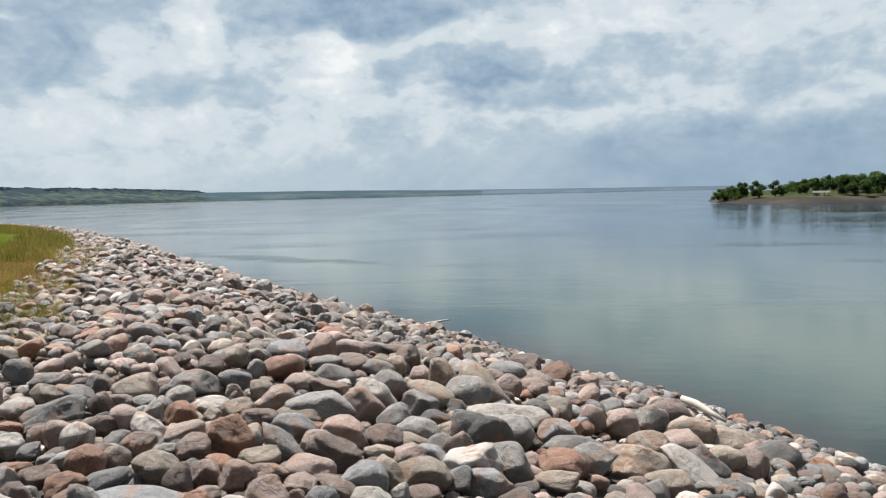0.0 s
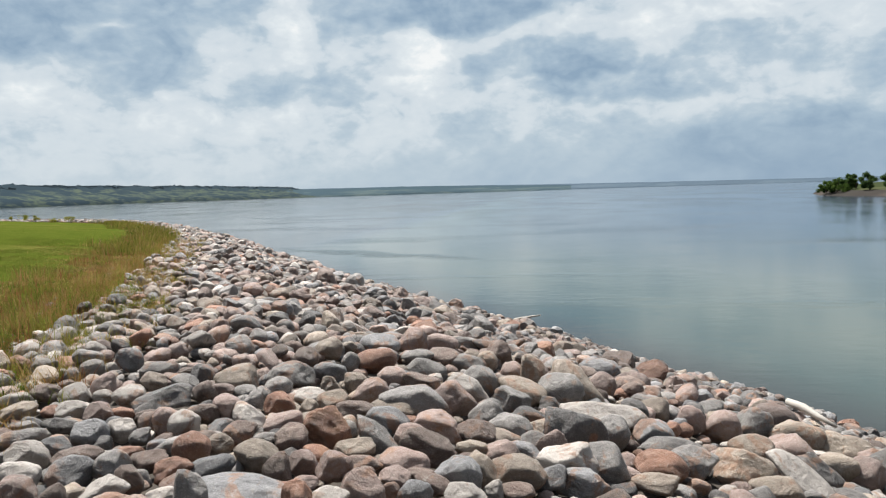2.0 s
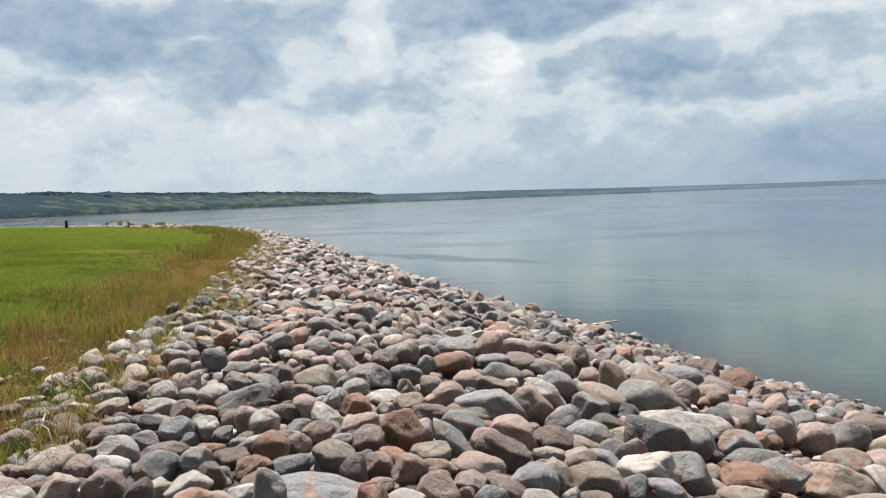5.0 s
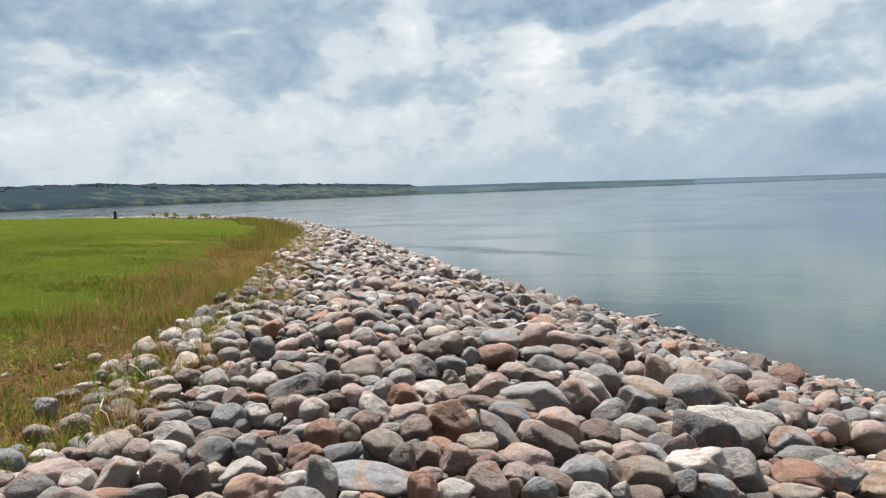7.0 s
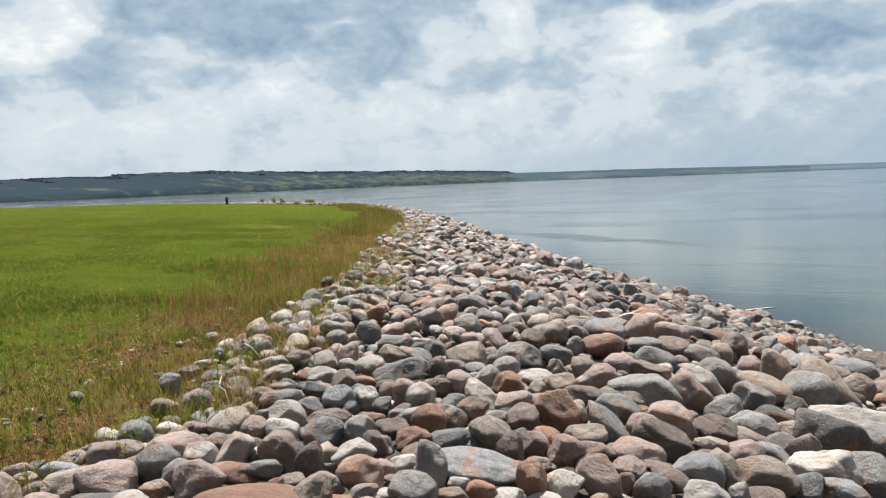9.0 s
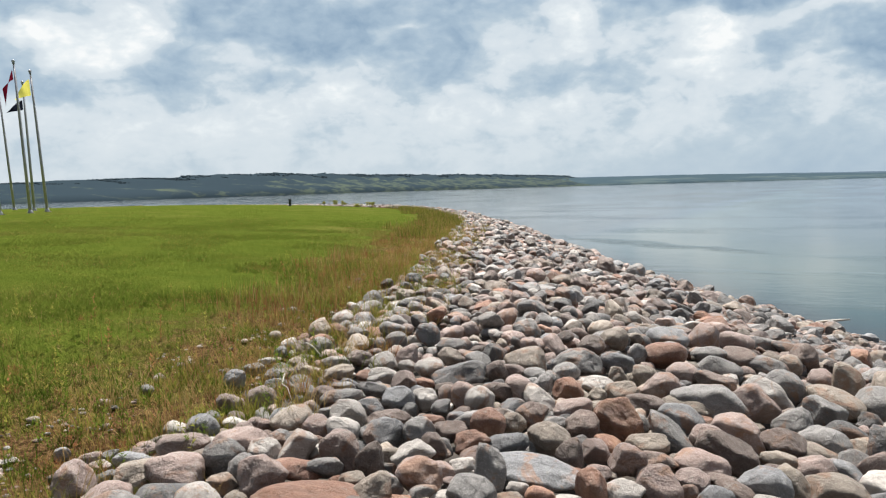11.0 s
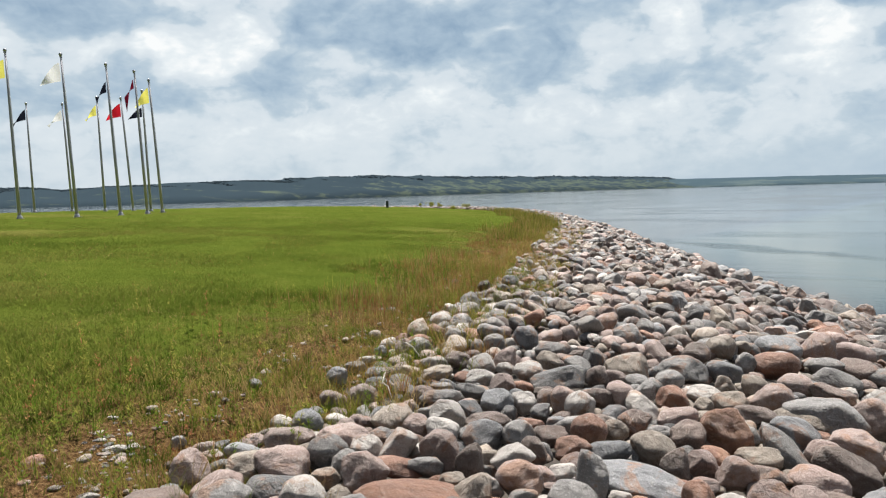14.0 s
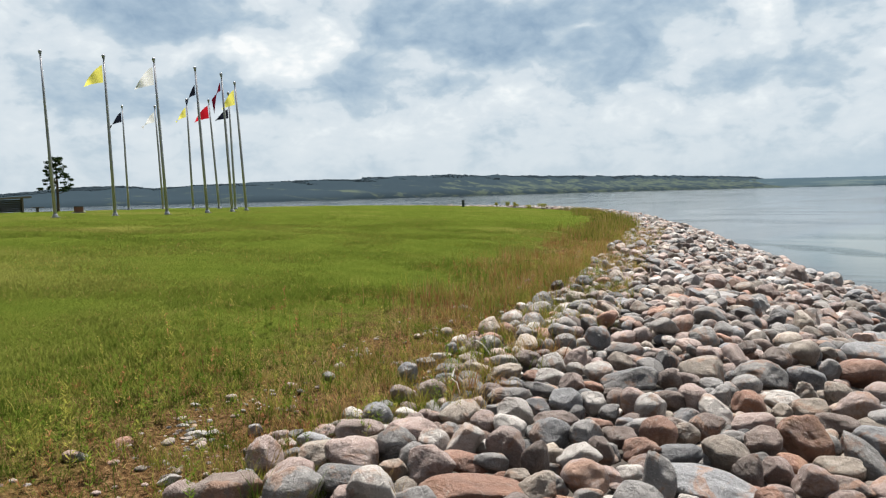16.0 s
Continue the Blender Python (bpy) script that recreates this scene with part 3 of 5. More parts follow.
def far_woods():
    """Tree crowns in the draws and along the skyline of the hills, thick to the west and in clumps farther up the lake."""
    rng = np.random.default_rng(5)
    BV, BF = ico(1)
    n, m = hills.shape[:2]
    Vs, Fs, c = [], [], 0
    while c < 4200:
        i, j = rng.integers(0, n - 1), rng.integers(9, 11)
        u, v = rng.random(2)
        p = (hills[i, j] * (1 - u) + hills[i + 1, j] * u) * (1 - v) + v * hills[i, j + 1]
        az = math.degrees(math.atan2(-p[0], p[1]))
        g = noise.fractal((p[0] / 85, p[1] / 85, p[2] / 30), 1.0, 2.0, 4)
        if g + np.interp(az, [20, 36, 50, 64], [-0.12, -0.04, 0.14, 0.2]) + (0.28 if j >= 9 else 0.0) < 0.12:
            continue
        r = rng.uniform(0.7, 1.6) * (np.hypot(p[0], p[1]) / 1100) ** 0.7
        S = BV * (1 + rng.normal(0, 0.16, (len(BV), 1))) * (r * rng.uniform(0.9, 1.6), r * rng.uniform(0.9, 1.6), r * 0.6) + p + (0, 0, r * 0.25)
        Vs.append(S)
        Fs.append(BF + c * len(BV))
        c += 1
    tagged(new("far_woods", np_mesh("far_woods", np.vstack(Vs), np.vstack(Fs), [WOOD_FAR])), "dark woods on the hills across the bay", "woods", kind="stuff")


far_woods()


# ---------------------------------------------------------------- trees
def leaf_cloud(rng, centres, radii, count, size, flat=0.8):
    """Many small leaf clusters round the ends of the limbs."""
    pick = rng.choice(len(centres), count, p=np.array(radii) ** 2 / np.sum(np.array(radii) ** 2))
    d = rng.normal(size=(count, 3))
    d /= np.linalg.norm(d, axis=1, keepdims=True)
    P = np.array(centres)[pick] + d * np.array(radii)[pick][:, None] * rng.uniform(0.45, 1.08, (count, 1)) * (1, 1, flat)
    a = rng.normal(size=(count, 3))
    a /= np.linalg.norm(a, axis=1, keepdims=True)
    b = np.cross(a, d)
    b /= np.linalg.norm(b, axis=1, keepdims=True) + 1e-6
    s = size * rng.uniform(0.6, 1.4, (count, 1))
    V = np.stack([P - a * s, P + b * s * 0.6, P + a * s, P - b * s * 0.6], 1).reshape(-1, 3)
    F = np.arange(count * 4).reshape(-1, 4)
    return V, F


def broadleaf(seed, height, width, mat, leaves=1600):
    rng = np.random.default_rng(seed)
    t = thing("tree", "leafy green tree on the grassy far bank", "tree", group="trees on the far point")
    part("trunk", tube([(0, 0, -0.3), (0.03 * height, 0, height * 0.25), (0, 0.03 * height, height * 0.6)],
                       [height * 0.035, height * 0.026, height * 0.012], 7), BARK, t)
    centres, radii = [], []
    for i in range(11):
        a, u = rng.uniform(0, 6.28), rng.uniform(0.22, 0.92)
        w = width * 0.5 * math.sin(math.pi * min(0.95, u * 0.8 + 0.12)) * rng.uniform(0.45, 0.95)
        c = (math.cos(a) * w, math.sin(a) * w, height * u)
        centres.append(c)
        radii.append(width * rng.uniform(0.15, 0.26))
        if i < 5:
            part("limb", tube([(0, 0, height * u * 0.55), (c[0] * 0.5, c[1] * 0.5, height * u * 0.75), c],
                              [height * 0.014, height * 0.009, height * 0.004], 5), BARK, t)
    V, F = leaf_cloud(rng, centres, radii, leaves, height * 0.045)
    crown = new("crown", np_mesh("crown", V, F, [mat]))
    crown.parent = t
    return t


# the wooded point across the water
POINT_SHORE = [(79, 222), (71.5, 196), (69.5, 181), (71.5, 168), (77, 160), (88, 157), (100, 155), (130, 147), (180, 135)]


def point_height(p):
    """Ground on the point: a low eroded bank, then a grassy rise."""
    line = curve_points(POINT_SHORE, 2.0)
    d = np.sqrt(((np.atleast_2d(p)[:, None] - line[None]) ** 2).sum(-1)).min(1)
    return -0.3 + 1.5 * np.clip(d / 3.5, 0, 1) + 0.9 * np.clip((d - 3.5) / 14, 0, 1) + 1.4 * np.clip((d - 16) / 30, 0, 1)


def build_point():
    line = curve_points(POINT_SHORE, 2.0)
    tan = np.gradient(line, axis=0)
    nrm = np.stack([-tan[:, 1], tan[:, 0]], 1)
    nrm /= np.linalg.norm(nrm, axis=1, keepdims=True)
    nrm = nrm * 0.35 + np.array([0.55, 0.83]) * 0.65
    offs = [0, 1.0, 2.0, 3.5, 5, 7, 10, 14, 18, 24, 32, 42, 60]
    V = []
    for q, n in zip(line, nrm):
        for o in offs:
            p = q + n * o
            h = point_height(p)[0] if o else -0.4
            V.append((p[0], p[1], h + (noise.noise((p[0] * 0.3, p[1] * 0.3, 1)) * 0.18 if o else 0)))
    n, m = len(line), len(offs)
    i = np.arange(n * m).reshape(n, m)
    F = np.stack([i[:-1, :-1], i[1:, :-1], i[1:, 1:], i[:-1, 1:]], -1).reshape(-1, 4)
    col = np.tile(np.arange(m - 1), n - 1)
    me = np_mesh("point", V, F, [BANK_EARTH, FIELD], (col >= 4).astype(int), smooth=True)
    tagged(new("wooded_point", me), "low point of land with a bare brown shore", "land", kind="structure")


build_point()


def plant_point():
    kinds = [broadleaf(21, 3.4, 3.9, BRIGHT_LEAF, 2600), broadleaf(22, 3.8, 3.4, LEAF, 2600), broadleaf(23, 4.4, 5.6, LEAF, 3200), broadleaf(24, 2.8, 4.4, BRIGHT_LEAF, 2400)]
    spots = []

    def plant(kind, az, r, size):
        p = polar(az, r)
        spots.append((kind, p.x, p.y, size))

    plant(0, -20.5, 203, 1.0)
    plant(0, -21.2, 200, 1.0)
    plant(0, -20.9, 206, 0.9)
    plant(1, -22.0, 205, 0.9)
    plant(3, -21.6, 196, 0.7)
    plant(3, -25.3, 222, 1.0)
    plant(1, -27.6, 205, 0.95)
    plant(2, -29.9, 212, 1.0)
    plant(3, -30.5, 215, 1.1)
    plant(1, -21.8, 198, 0.95)
    plant(1, -22.3, 200, 0.9)
    plant(1, -23.1, 190, 1.0)
    plant(1, -24.2, 190, 0.95)
    plant(3, -24.9, 200, 0.7)
    plant(3, -25.6, 215, 0.9)
    plant(1, -26.1, 192, 0.9)
    plant(2, -26.8, 198, 0.8)
    plant(2, -28.1, 190, 1.05)
    plant(2, -28.6, 196, 0.95)
    plant(3, -29.5, 200, 1.0)
    plant(1, -30.2, 205, 1.1)
    plant(2, -30.9, 190, 1.1)
    plant(2, -32.0, 190, 1.1)
    plant(2, -29.3, 186, 0.8)
    plant(1, -25.8, 205, 0.8)
    plant(2, -30.4, 196, 0.95)
    plant(3, -26.6, 214, 1.0)
    plant(3, -27.5, 225, 1.2)
    plant(3, -29.0, 228, 1.2)
    plant(3, -26.3, 228, 1.0)
    plant(1, -33.0, 195, 1.2)
    used = set()
    for i, (kd, x, y, s) in enumerate(spots):
        z = float(point_height((x, y))[0]) - 0.1
        m = Matrix.Translation((x, y, z)) @ pose(0, 0, 0, 0, 0, i * 67)
        if kd in used:
            ob = copy_thing(kinds[kd], m)
        else:
            used.add(kd)
            ob = kinds[kd]
            ob.matrix_world = m
        ob.scale = (s, s, s)


plant_point()


# ---------------------------------------------------------------- stones of the bank
def stone_shape(seed, sub, split):
    """A water-worn or, where split, a broken boulder of half-size one."""
    rng = np.random.default_rng(seed)
    V, F = ico(sub)
    n = V / np.linalg.norm(V, axis=1, keepdims=True)
    planes = rng.normal(size=(rng.integers(7, 12), 3))
    planes /= np.linalg.norm(planes, axis=1, keepdims=True)
    dist = rng.uniform(0.54, 0.86, len(planes)) if split else rng.uniform(0.62, 0.93, len(planes))
    hard = rng.choice([26.0, 40.0, 60.0]) if split else rng.choice([10.0, 16.0, 28.0])
    r = (1 + ((np.maximum(n @ planes.T, 0) / dist) ** hard).sum(1)) ** (-1 / hard)
    off = rng.uniform(0, 50, 3)
    r *= np.array([1 + 0.11 * noise.noise(Vector(p * 1.3 + off)) + 0.06 * noise.noise(Vector(p * 3.2 + off))
                   + (0.035 if split else 0.022) * noise.noise(Vector(p * 8.0 + off)) for p in n])
    P = n * r[:, None]
    return P / np.abs(P).max(0), F


# ten worn shapes, then ten broken ones
SHAPES_FINE = [stone_shape(100 + i, 4, i >= 10) for i in range(20)]
SHAPES_MID = [stone_shape(100 + i, 3, i >= 10) for i in range(20)]
SHAPES_LOW = [stone_shape(200 + i, 3, i % 2 == 0) for i in range(14)]
SHAPES_FAR = [stone_shape(300 + i, 2, i % 2 == 0) for i in range(10)]
stone_meshes = {}
placed = []          # where the stones that stand out lie
stone_cells = {}
CELL = 0.8


def free(x, y, r, squeeze):
    cx, cy = int(math.floor(x / CELL)), int(math.floor(y / CELL))
    for i in range(cx - 2, cx + 3):
        for j in range(cy - 2, cy + 3):
            for (a, b, c) in stone_cells.get((i, j), ()):
                if (a - x) ** 2 + (b - y) ** 2 < (squeeze * (r + c)) ** 2:
                    return False
    return True


def occupy(x, y, r):
    stone_cells.setdefault((int(math.floor(x / CELL)), int(math.floor(y / CELL))), []).append((x, y, r))


def stone_object(x, y, z, L, W, H, turn, tilt, lean, kind, shape, label=""):
    fine = math.hypot(x, y) < 7.5
    key = (kind, shape, fine)
    if key not in stone_meshes:
        V, F = (SHAPES_FINE if fine else SHAPES_MID)[shape]
        stone_meshes[key] = np_mesh("stone", V, F, [STONE_MATS[kind]], smooth=True)
    ob = new("stone", stone_meshes[key])
    ob.matrix_world = pose(x, y, z, tilt, lean, turn) @ Matrix.Diagonal((L / 2, W / 2, H / 2, 1))
    ob.parent = rock_bank
    return tagged(ob, label)


def surface_height(x, y):
    return float(ground((x, y))[0][0])


HEROES = 0


def stone(x, y, L, W, H, turn, kind, shape=0, tilt=0, lean=0, lift=0.36, label=""):
    """One stone that stands out, at its place on the bank."""
    global HEROES
    HEROES += 1
    stone_object(x, y, surface_height(x, y) + lift * H, L * 1.07, W * 1.05, H * 1.22, turn, tilt, lean, kind, shape, label)
    occupy(x, y, 0.5 * math.sqrt(L * W))
    placed.append((x, y))


stone(-3.55, 2.73, 0.33, 0.26, 0.16, 232, TAN, 0, -7, 10, 0.36)
stone(-3.75, 2.69, 0.11, 0.09, 0.08, 54, GREY, 1, -4, 0, 0.36)
stone(-3.38, 2.87, 0.37, 0.31, 0.19, 49, PINK, 2, 5, 22, 0.36)
stone(-3.74, 3.22, 0.31, 0.23, 0.14, 228, PINK, 3, 1, -5, 0.36)
stone(-4.00, 3.28, 0.16, 0.12, 0.07, 50, TAN, 4, -7, -5, 0.36)
stone(-3.87, 3.47, 0.25, 0.20, 0.16, 47, BLUE, 10, -1, 0, 0.36)
stone(-3.67, 3.37, 0.17, 0.10, 0.06, 227, PALE, 5, 0, 0, 0.36)
stone(-3.44, 3.39, 0.33, 0.25, 0.15, 44, PINK, 6, -6, 5, 0.36)
stone(-3.29, 3.11, 0.25, 0.21, 0.20, 226, GREY, 7, 4, 0, 0.36)
stone(-3.17, 3.31, 0.19, 0.16, 0.16, 43, PALE, 8, -7, 0, 0.36)
stone(-3.10, 2.89, 0.17, 0.14, 0.10, 46, TAN, 9, -2, 0, 0.36)
stone(-2.92, 2.99, 0.28, 0.24, 0.21, 223, PINK, 0, 0, 15, 0.36)
stone(-3.10, 3.05, 0.19, 0.16, 0.15, 44, GREY, 1, -1, -20, 0.36)
stone(-3.60, 3.80, 0.13, 0.11, 0.07, 223, PINK, 2, 1, -5, 0.36)
stone(-3.40, 3.84, 0.28, 0.24, 0.16, 40, TAN, 3, 4, -15, 0.36)
stone(-3.27, 3.55, 0.15, 0.13, 0.12, 222, GREY, 4, 8, 20, 0.36)
stone(-2.99, 3.40, 0.25, 0.20, 0.19, 220, PALE, 11, -4, 10, 0.36)
stone(-2.84, 3.19, 0.31, 0.18, 0.11, 40, RUST, 5, 3, 8, 0.36)
stone(-4.12, 4.03, 0.22, 0.19, 0.12, 225, PINK, 6, 3, -10, 0.36)
stone(-4.48, 4.45, 0.18, 0.16, 0.15, 224, BLUE, 7, -4, 25, 0.36)
stone(-4.35, 4.85, 0.26, 0.18, 0.12, 221, GREY, 8, -8, 0, 0.36)
stone(-4.74, 4.96, 0.21, 0.14, 0.09, 43, GREY, 9, 8, 0, 0.36)
stone(-4.11, 4.52, 0.26, 0.20, 0.13, 221, BLUE, 0, -3, 8, 0.36)
stone(-3.95, 4.16, 0.21, 0.18, 0.18, 43, PINK, 1, -3, 45, 0.36)
stone(-4.91, 5.52, 0.15, 0.12, 0.11, 41, BLUE, 2, 7, 0, 0.36)
stone(-4.84, 5.27, 0.22, 0.13, 0.06, 222, PALE, 3, 1, 0, 0.36)
stone(-4.14, 5.35, 0.27, 0.23, 0.15, 37, PALE, 4, 0, 5, 0.36)
stone(-4.02, 5.56, 0.24, 0.20, 0.14, 35, BROWN, 5, 5, 10, 0.36)
stone(-3.92, 5.07, 0.28, 0.19, 0.12, 37, TAN, 6, -8, -5, 0.36)
stone(-3.69, 5.15, 0.17, 0.13, 0.08, 35, RUST, 7, 4, 0, 0.36)
stone(-3.46, 4.49, 0.31, 0.18, 0.12, 217, GREY, 8, -2, 3, 0.36)
stone(-3.64, 4.76, 0.21, 0.12, 0.08, 36, GREY, 9, -7, 0, 0.36)
stone(-3.34, 4.76, 0.20, 0.16, 0.13, 214, DARK, 12, 3, -25, 0.36)
stone(-3.51, 5.14, 0.30, 0.20, 0.13, 213, PALE, 0, 7, 0, 0.36)
stone(-3.17, 4.94, 0.21, 0.18, 0.17, 211, PINK, 1, -5, -20, 0.36)
stone(-3.71, 5.49, 0.25, 0.20, 0.17, 213, PALE, 13, 2, 0, 0.36)
stone(-3.56, 5.66, 0.22, 0.18, 0.23, 31, PINK, 2, -3, 10, 0.36)
stone(-3.22, 5.42, 0.25, 0.21, 0.17, 30, PALE, 3, 4, -5, 0.36)
stone(-3.07, 5.08, 0.18, 0.16, 0.11, 30, RUST, 4, 4, 20, 0.36)
stone(-3.50, 5.52, 0.17, 0.14, 0.10, 211, PALE, 5, -5, -10, 0.36)
stone(-2.87, 5.32, 0.46, 0.25, 0.19, 27, DARK, 14, 6, -3, 0.36)
stone(-3.89, 6.62, 0.28, 0.23, 0.21, 209, BLUE, 15, 3, -30, 0.36)
stone(-3.80, 6.96, 0.30, 0.18, 0.12, 28, PINK, 6, 3, -10, 0.36)
stone(-3.65, 7.08, 0.22, 0.19, 0.16, 26, PINK, 7, 5, 30, 0.36)
stone(-3.44, 6.33, 0.34, 0.25, 0.16, 207, GREY, 8, -1, 0, 0.36)
stone(-3.29, 5.92, 0.22, 0.19, 0.15, 208, TAN, 9, 4, -15, 0.36)
stone(-2.97, 5.85, 0.23, 0.19, 0.15, 26, GREY, 16, 6, 0, 0.36)
stone(-3.22, 6.38, 0.21, 0.13, 0.08, 26, BROWN, 0, -7, 0, 0.36)
stone(-2.92, 6.10, 0.21, 0.18, 0.19, 204, DARK, 1, 6, 0, 0.36)
stone(-2.70, 5.65, 0.24, 0.20, 0.17, 204, BROWN, 2, -2, -45, 0.36)
stone(-2.62, 5.79, 0.21, 0.17, 0.13, 203, PINK, 3, 0, -10, 0.36)
stone(-2.45, 5.15, 0.28, 0.24, 0.16, 24, BROWN, 4, -6, 10, 0.36)
stone(-2.32, 5.23, 0.28, 0.24, 0.19, 22, PINK, 5, 3, 50, 0.36)
stone(-2.57, 4.80, 0.21, 0.18, 0.19, 207, PINK, 6, -4, 0, 0.36)
stone(-2.44, 4.77, 0.22, 0.19, 0.19, 206, PALE, 7, 6, 10, 0.36)
stone(-2.96, 4.49, 0.23, 0.20, 0.20, 32, BLUE, 8, -4, 0, 0.36)
stone(-2.84, 4.64, 0.20, 0.17, 0.15, 210, PALE, 9, 1, 5, 0.36)
stone(-2.64, 4.56, 0.16, 0.12, 0.11, 29, GREY, 17, -2, 0, 0.36)
stone(-2.83, 4.43, 0.14, 0.12, 0.10, 31, DARK, 0, 2, 0, 0.36)
stone(-3.10, 4.36, 0.21, 0.15, 0.11, 214, BLUE, 18, -5, -10, 0.36)
stone(-3.11, 4.10, 0.26, 0.22, 0.17, 216, PALE, 1, -5, -20, 0.36)
stone(-2.96, 3.84, 0.26, 0.22, 0.15, 36, PALE, 2, 4, 40, 0.36)
stone(-3.13, 3.76, 0.17, 0.15, 0.17, 39, PINK, 3, 4, -10, 0.36)
stone(-3.37, 4.17, 0.15, 0.12, 0.08, 38, GREY, 4, 1, 0, 0.36)
stone(-3.54, 4.18, 0.14, 0.11, 0.08, 219, PINK, 5, 7, 45, 0.36)
stone(-2.85, 4.18, 0.29, 0.18, 0.11, 33, BROWN, 6, -5, 3, 0.36)
stone(-2.67, 3.84, 0.27, 0.23, 0.18, 33, BLUE, 7, 6, -3, 0.36)
stone(-2.48, 3.96, 0.22, 0.17, 0.17, 210, GREY, 19, -6, -12, 0.36)
stone(-2.58, 4.30, 0.17, 0.13, 0.08, 210, RUST, 8, 8, -5, 0.36)
stone(-2.36, 4.11, 0.24, 0.19, 0.12, 208, BROWN, 9, 2, 5, 0.36)
stone(-2.17, 4.04, 0.24, 0.20, 0.13, 207, RUST, 0, 2, 15, 0.36)
stone(-2.28, 3.77, 0.16, 0.13, 0.16, 209, BROWN, 1, 8, 0, 0.36)
stone(-2.71, 3.46, 0.27, 0.22, 0.20, 217, PINK, 10, 5, -40, 0.36)
stone(-2.49, 3.43, 0.18, 0.15, 0.20, 34, BROWN, 2, 5, 0, 0.36)
stone(-2.34, 3.64, 0.25, 0.19, 0.14, 211, PALE, 11, -8, -5, 0.36)
stone(-2.48, 3.61, 0.12, 0.11, 0.10, 213, TAN, 3, -2, 0, 0.36)
stone(-2.73, 3.30, 0.24, 0.19, 0.12, 38, GREY, 4, -7, 3, 0.36)
stone(-2.14, 3.36, 0.25, 0.21, 0.18, 31, PINK, 5, -5, 12, 0.36)
stone(-2.11, 3.57, 0.14, 0.12, 0.09, 209, PINK, 6, -5, -10, 0.36)
stone(-2.05, 3.67, 0.16, 0.13, 0.12, 207, PALE, 12, 6, 0, 0.36)
stone(-1.83, 3.56, 0.19, 0.15, 0.28, 25, GREY, 13, -6, -5, 0.36)
stone(-2.02, 3.52, 0.14, 0.09, 0.04, 28, PINK, 7, -3, 10, 0.36)
stone(-1.82, 3.33, 0.25, 0.22, 0.19, 27, GREY, 8, 0, 15, 0.36)
stone(-2.28, 3.13, 0.22, 0.18, 0.14, 34, TAN, 14, 6, -10, 0.36)
stone(-2.48, 3.21, 0.15, 0.12, 0.09, 216, TAN, 9, 8, 10, 0.36)
stone(-2.22, 3.23, 0.10, 0.08, 0.10, 213, GREY, 0, 4, 0, 0.36)
stone(-2.06, 3.23, 0.17, 0.11, 0.08, 31, GREY, 15, -5, -15, 0.36)
stone(-1.95, 3.27, 0.16, 0.13, 0.07, 209, PALE, 1, 1, 10, 0.36)
stone(-2.18, 3.13, 0.24, 0.15, 0.04, 213, RUST, 2, 4, 0, 0.36)
stone(-2.45, 4.41, 0.13, 0.11, 0.09, 207, BLUE, 3, -8, 0, 0.36)
stone(-2.35, 4.43, 0.23, 0.19, 0.12, 26, GREY, 4, 3, -10, 0.36)
stone(-2.18, 4.32, 0.23, 0.20, 0.19, 205, RUST, 5, -2, 0, 0.36)
stone(-2.28, 4.70, 0.17, 0.11, 0.07, 24, BROWN, 6, 2, 0, 0.36)
stone(-2.09, 4.53, 0.18, 0.15, 0.13, 23, TAN, 7, 3, 20, 0.36)
stone(-1.98, 4.16, 0.27, 0.22, 0.13, 204, BLUE, 8, 3, 10, 0.36)
stone(-1.78, 4.37, 0.28, 0.23, 0.19, 20, TAN, 16, 0, -3, 0.36)
stone(-2.03, 4.75, 0.24, 0.19, 0.18, 21, BROWN, 17, 1, 20, 0.36)
stone(-2.16, 5.17, 0.30, 0.26, 0.16, 201, PALE, 9, -5, -38, 0.36)
stone(-2.28, 5.64, 0.18, 0.15, 0.16, 21, GREY, 0, 0, 10, 0.36)
stone(-2.05, 5.58, 0.24, 0.20, 0.19, 199, RUST, 1, -6, 0, 0.36)
stone(-1.91, 5.17, 0.33, 0.23, 0.15, 199, PINK, 2, 0, 22, 0.36)
stone(-2.04, 5.27, 0.14, 0.12, 0.08, 200, TAN, 3, 1, 0, 0.36)
stone(-1.71, 4.81, 0.24, 0.20, 0.20, 198, BROWN, 4, 5, 30, 0.36)
stone(-1.91, 4.88, 0.16, 0.11, 0.07, 20, GREY, 5, -2, 0, 0.36)
stone(-1.50, 5.05, 0.36, 0.28, 0.29, 195, RUST, 18, -8, 0, 0.36)
stone(-1.75, 5.42, 0.24, 0.19, 0.12, 196, TAN, 6, 0, 10, 0.36)
stone(-1.86, 5.72, 0.15, 0.13, 0.13, 16, TAN, 7, -5, -10, 0.36)
stone(-1.94, 6.03, 0.26, 0.22, 0.15, 16, PALE, 8, 4, 5, 0.36)
stone(-1.73, 5.92, 0.29, 0.24, 0.18, 195, TAN, 9, -2, 15, 0.36)
stone(-1.88, 6.42, 0.20, 0.17, 0.19, 195, TAN, 0, -2, 0, 0.36)
stone(-2.28, 6.16, 0.26, 0.22, 0.15, 19, GREY, 1, 7, -10, 0.36)
stone(-2.61, 6.15, 0.42, 0.36, 0.24, 22, TAN, 2, -2, 5, 0.36)
stone(-2.45, 5.85, 0.21, 0.17, 0.12, 21, GREY, 3, -3, 0, 0.36)
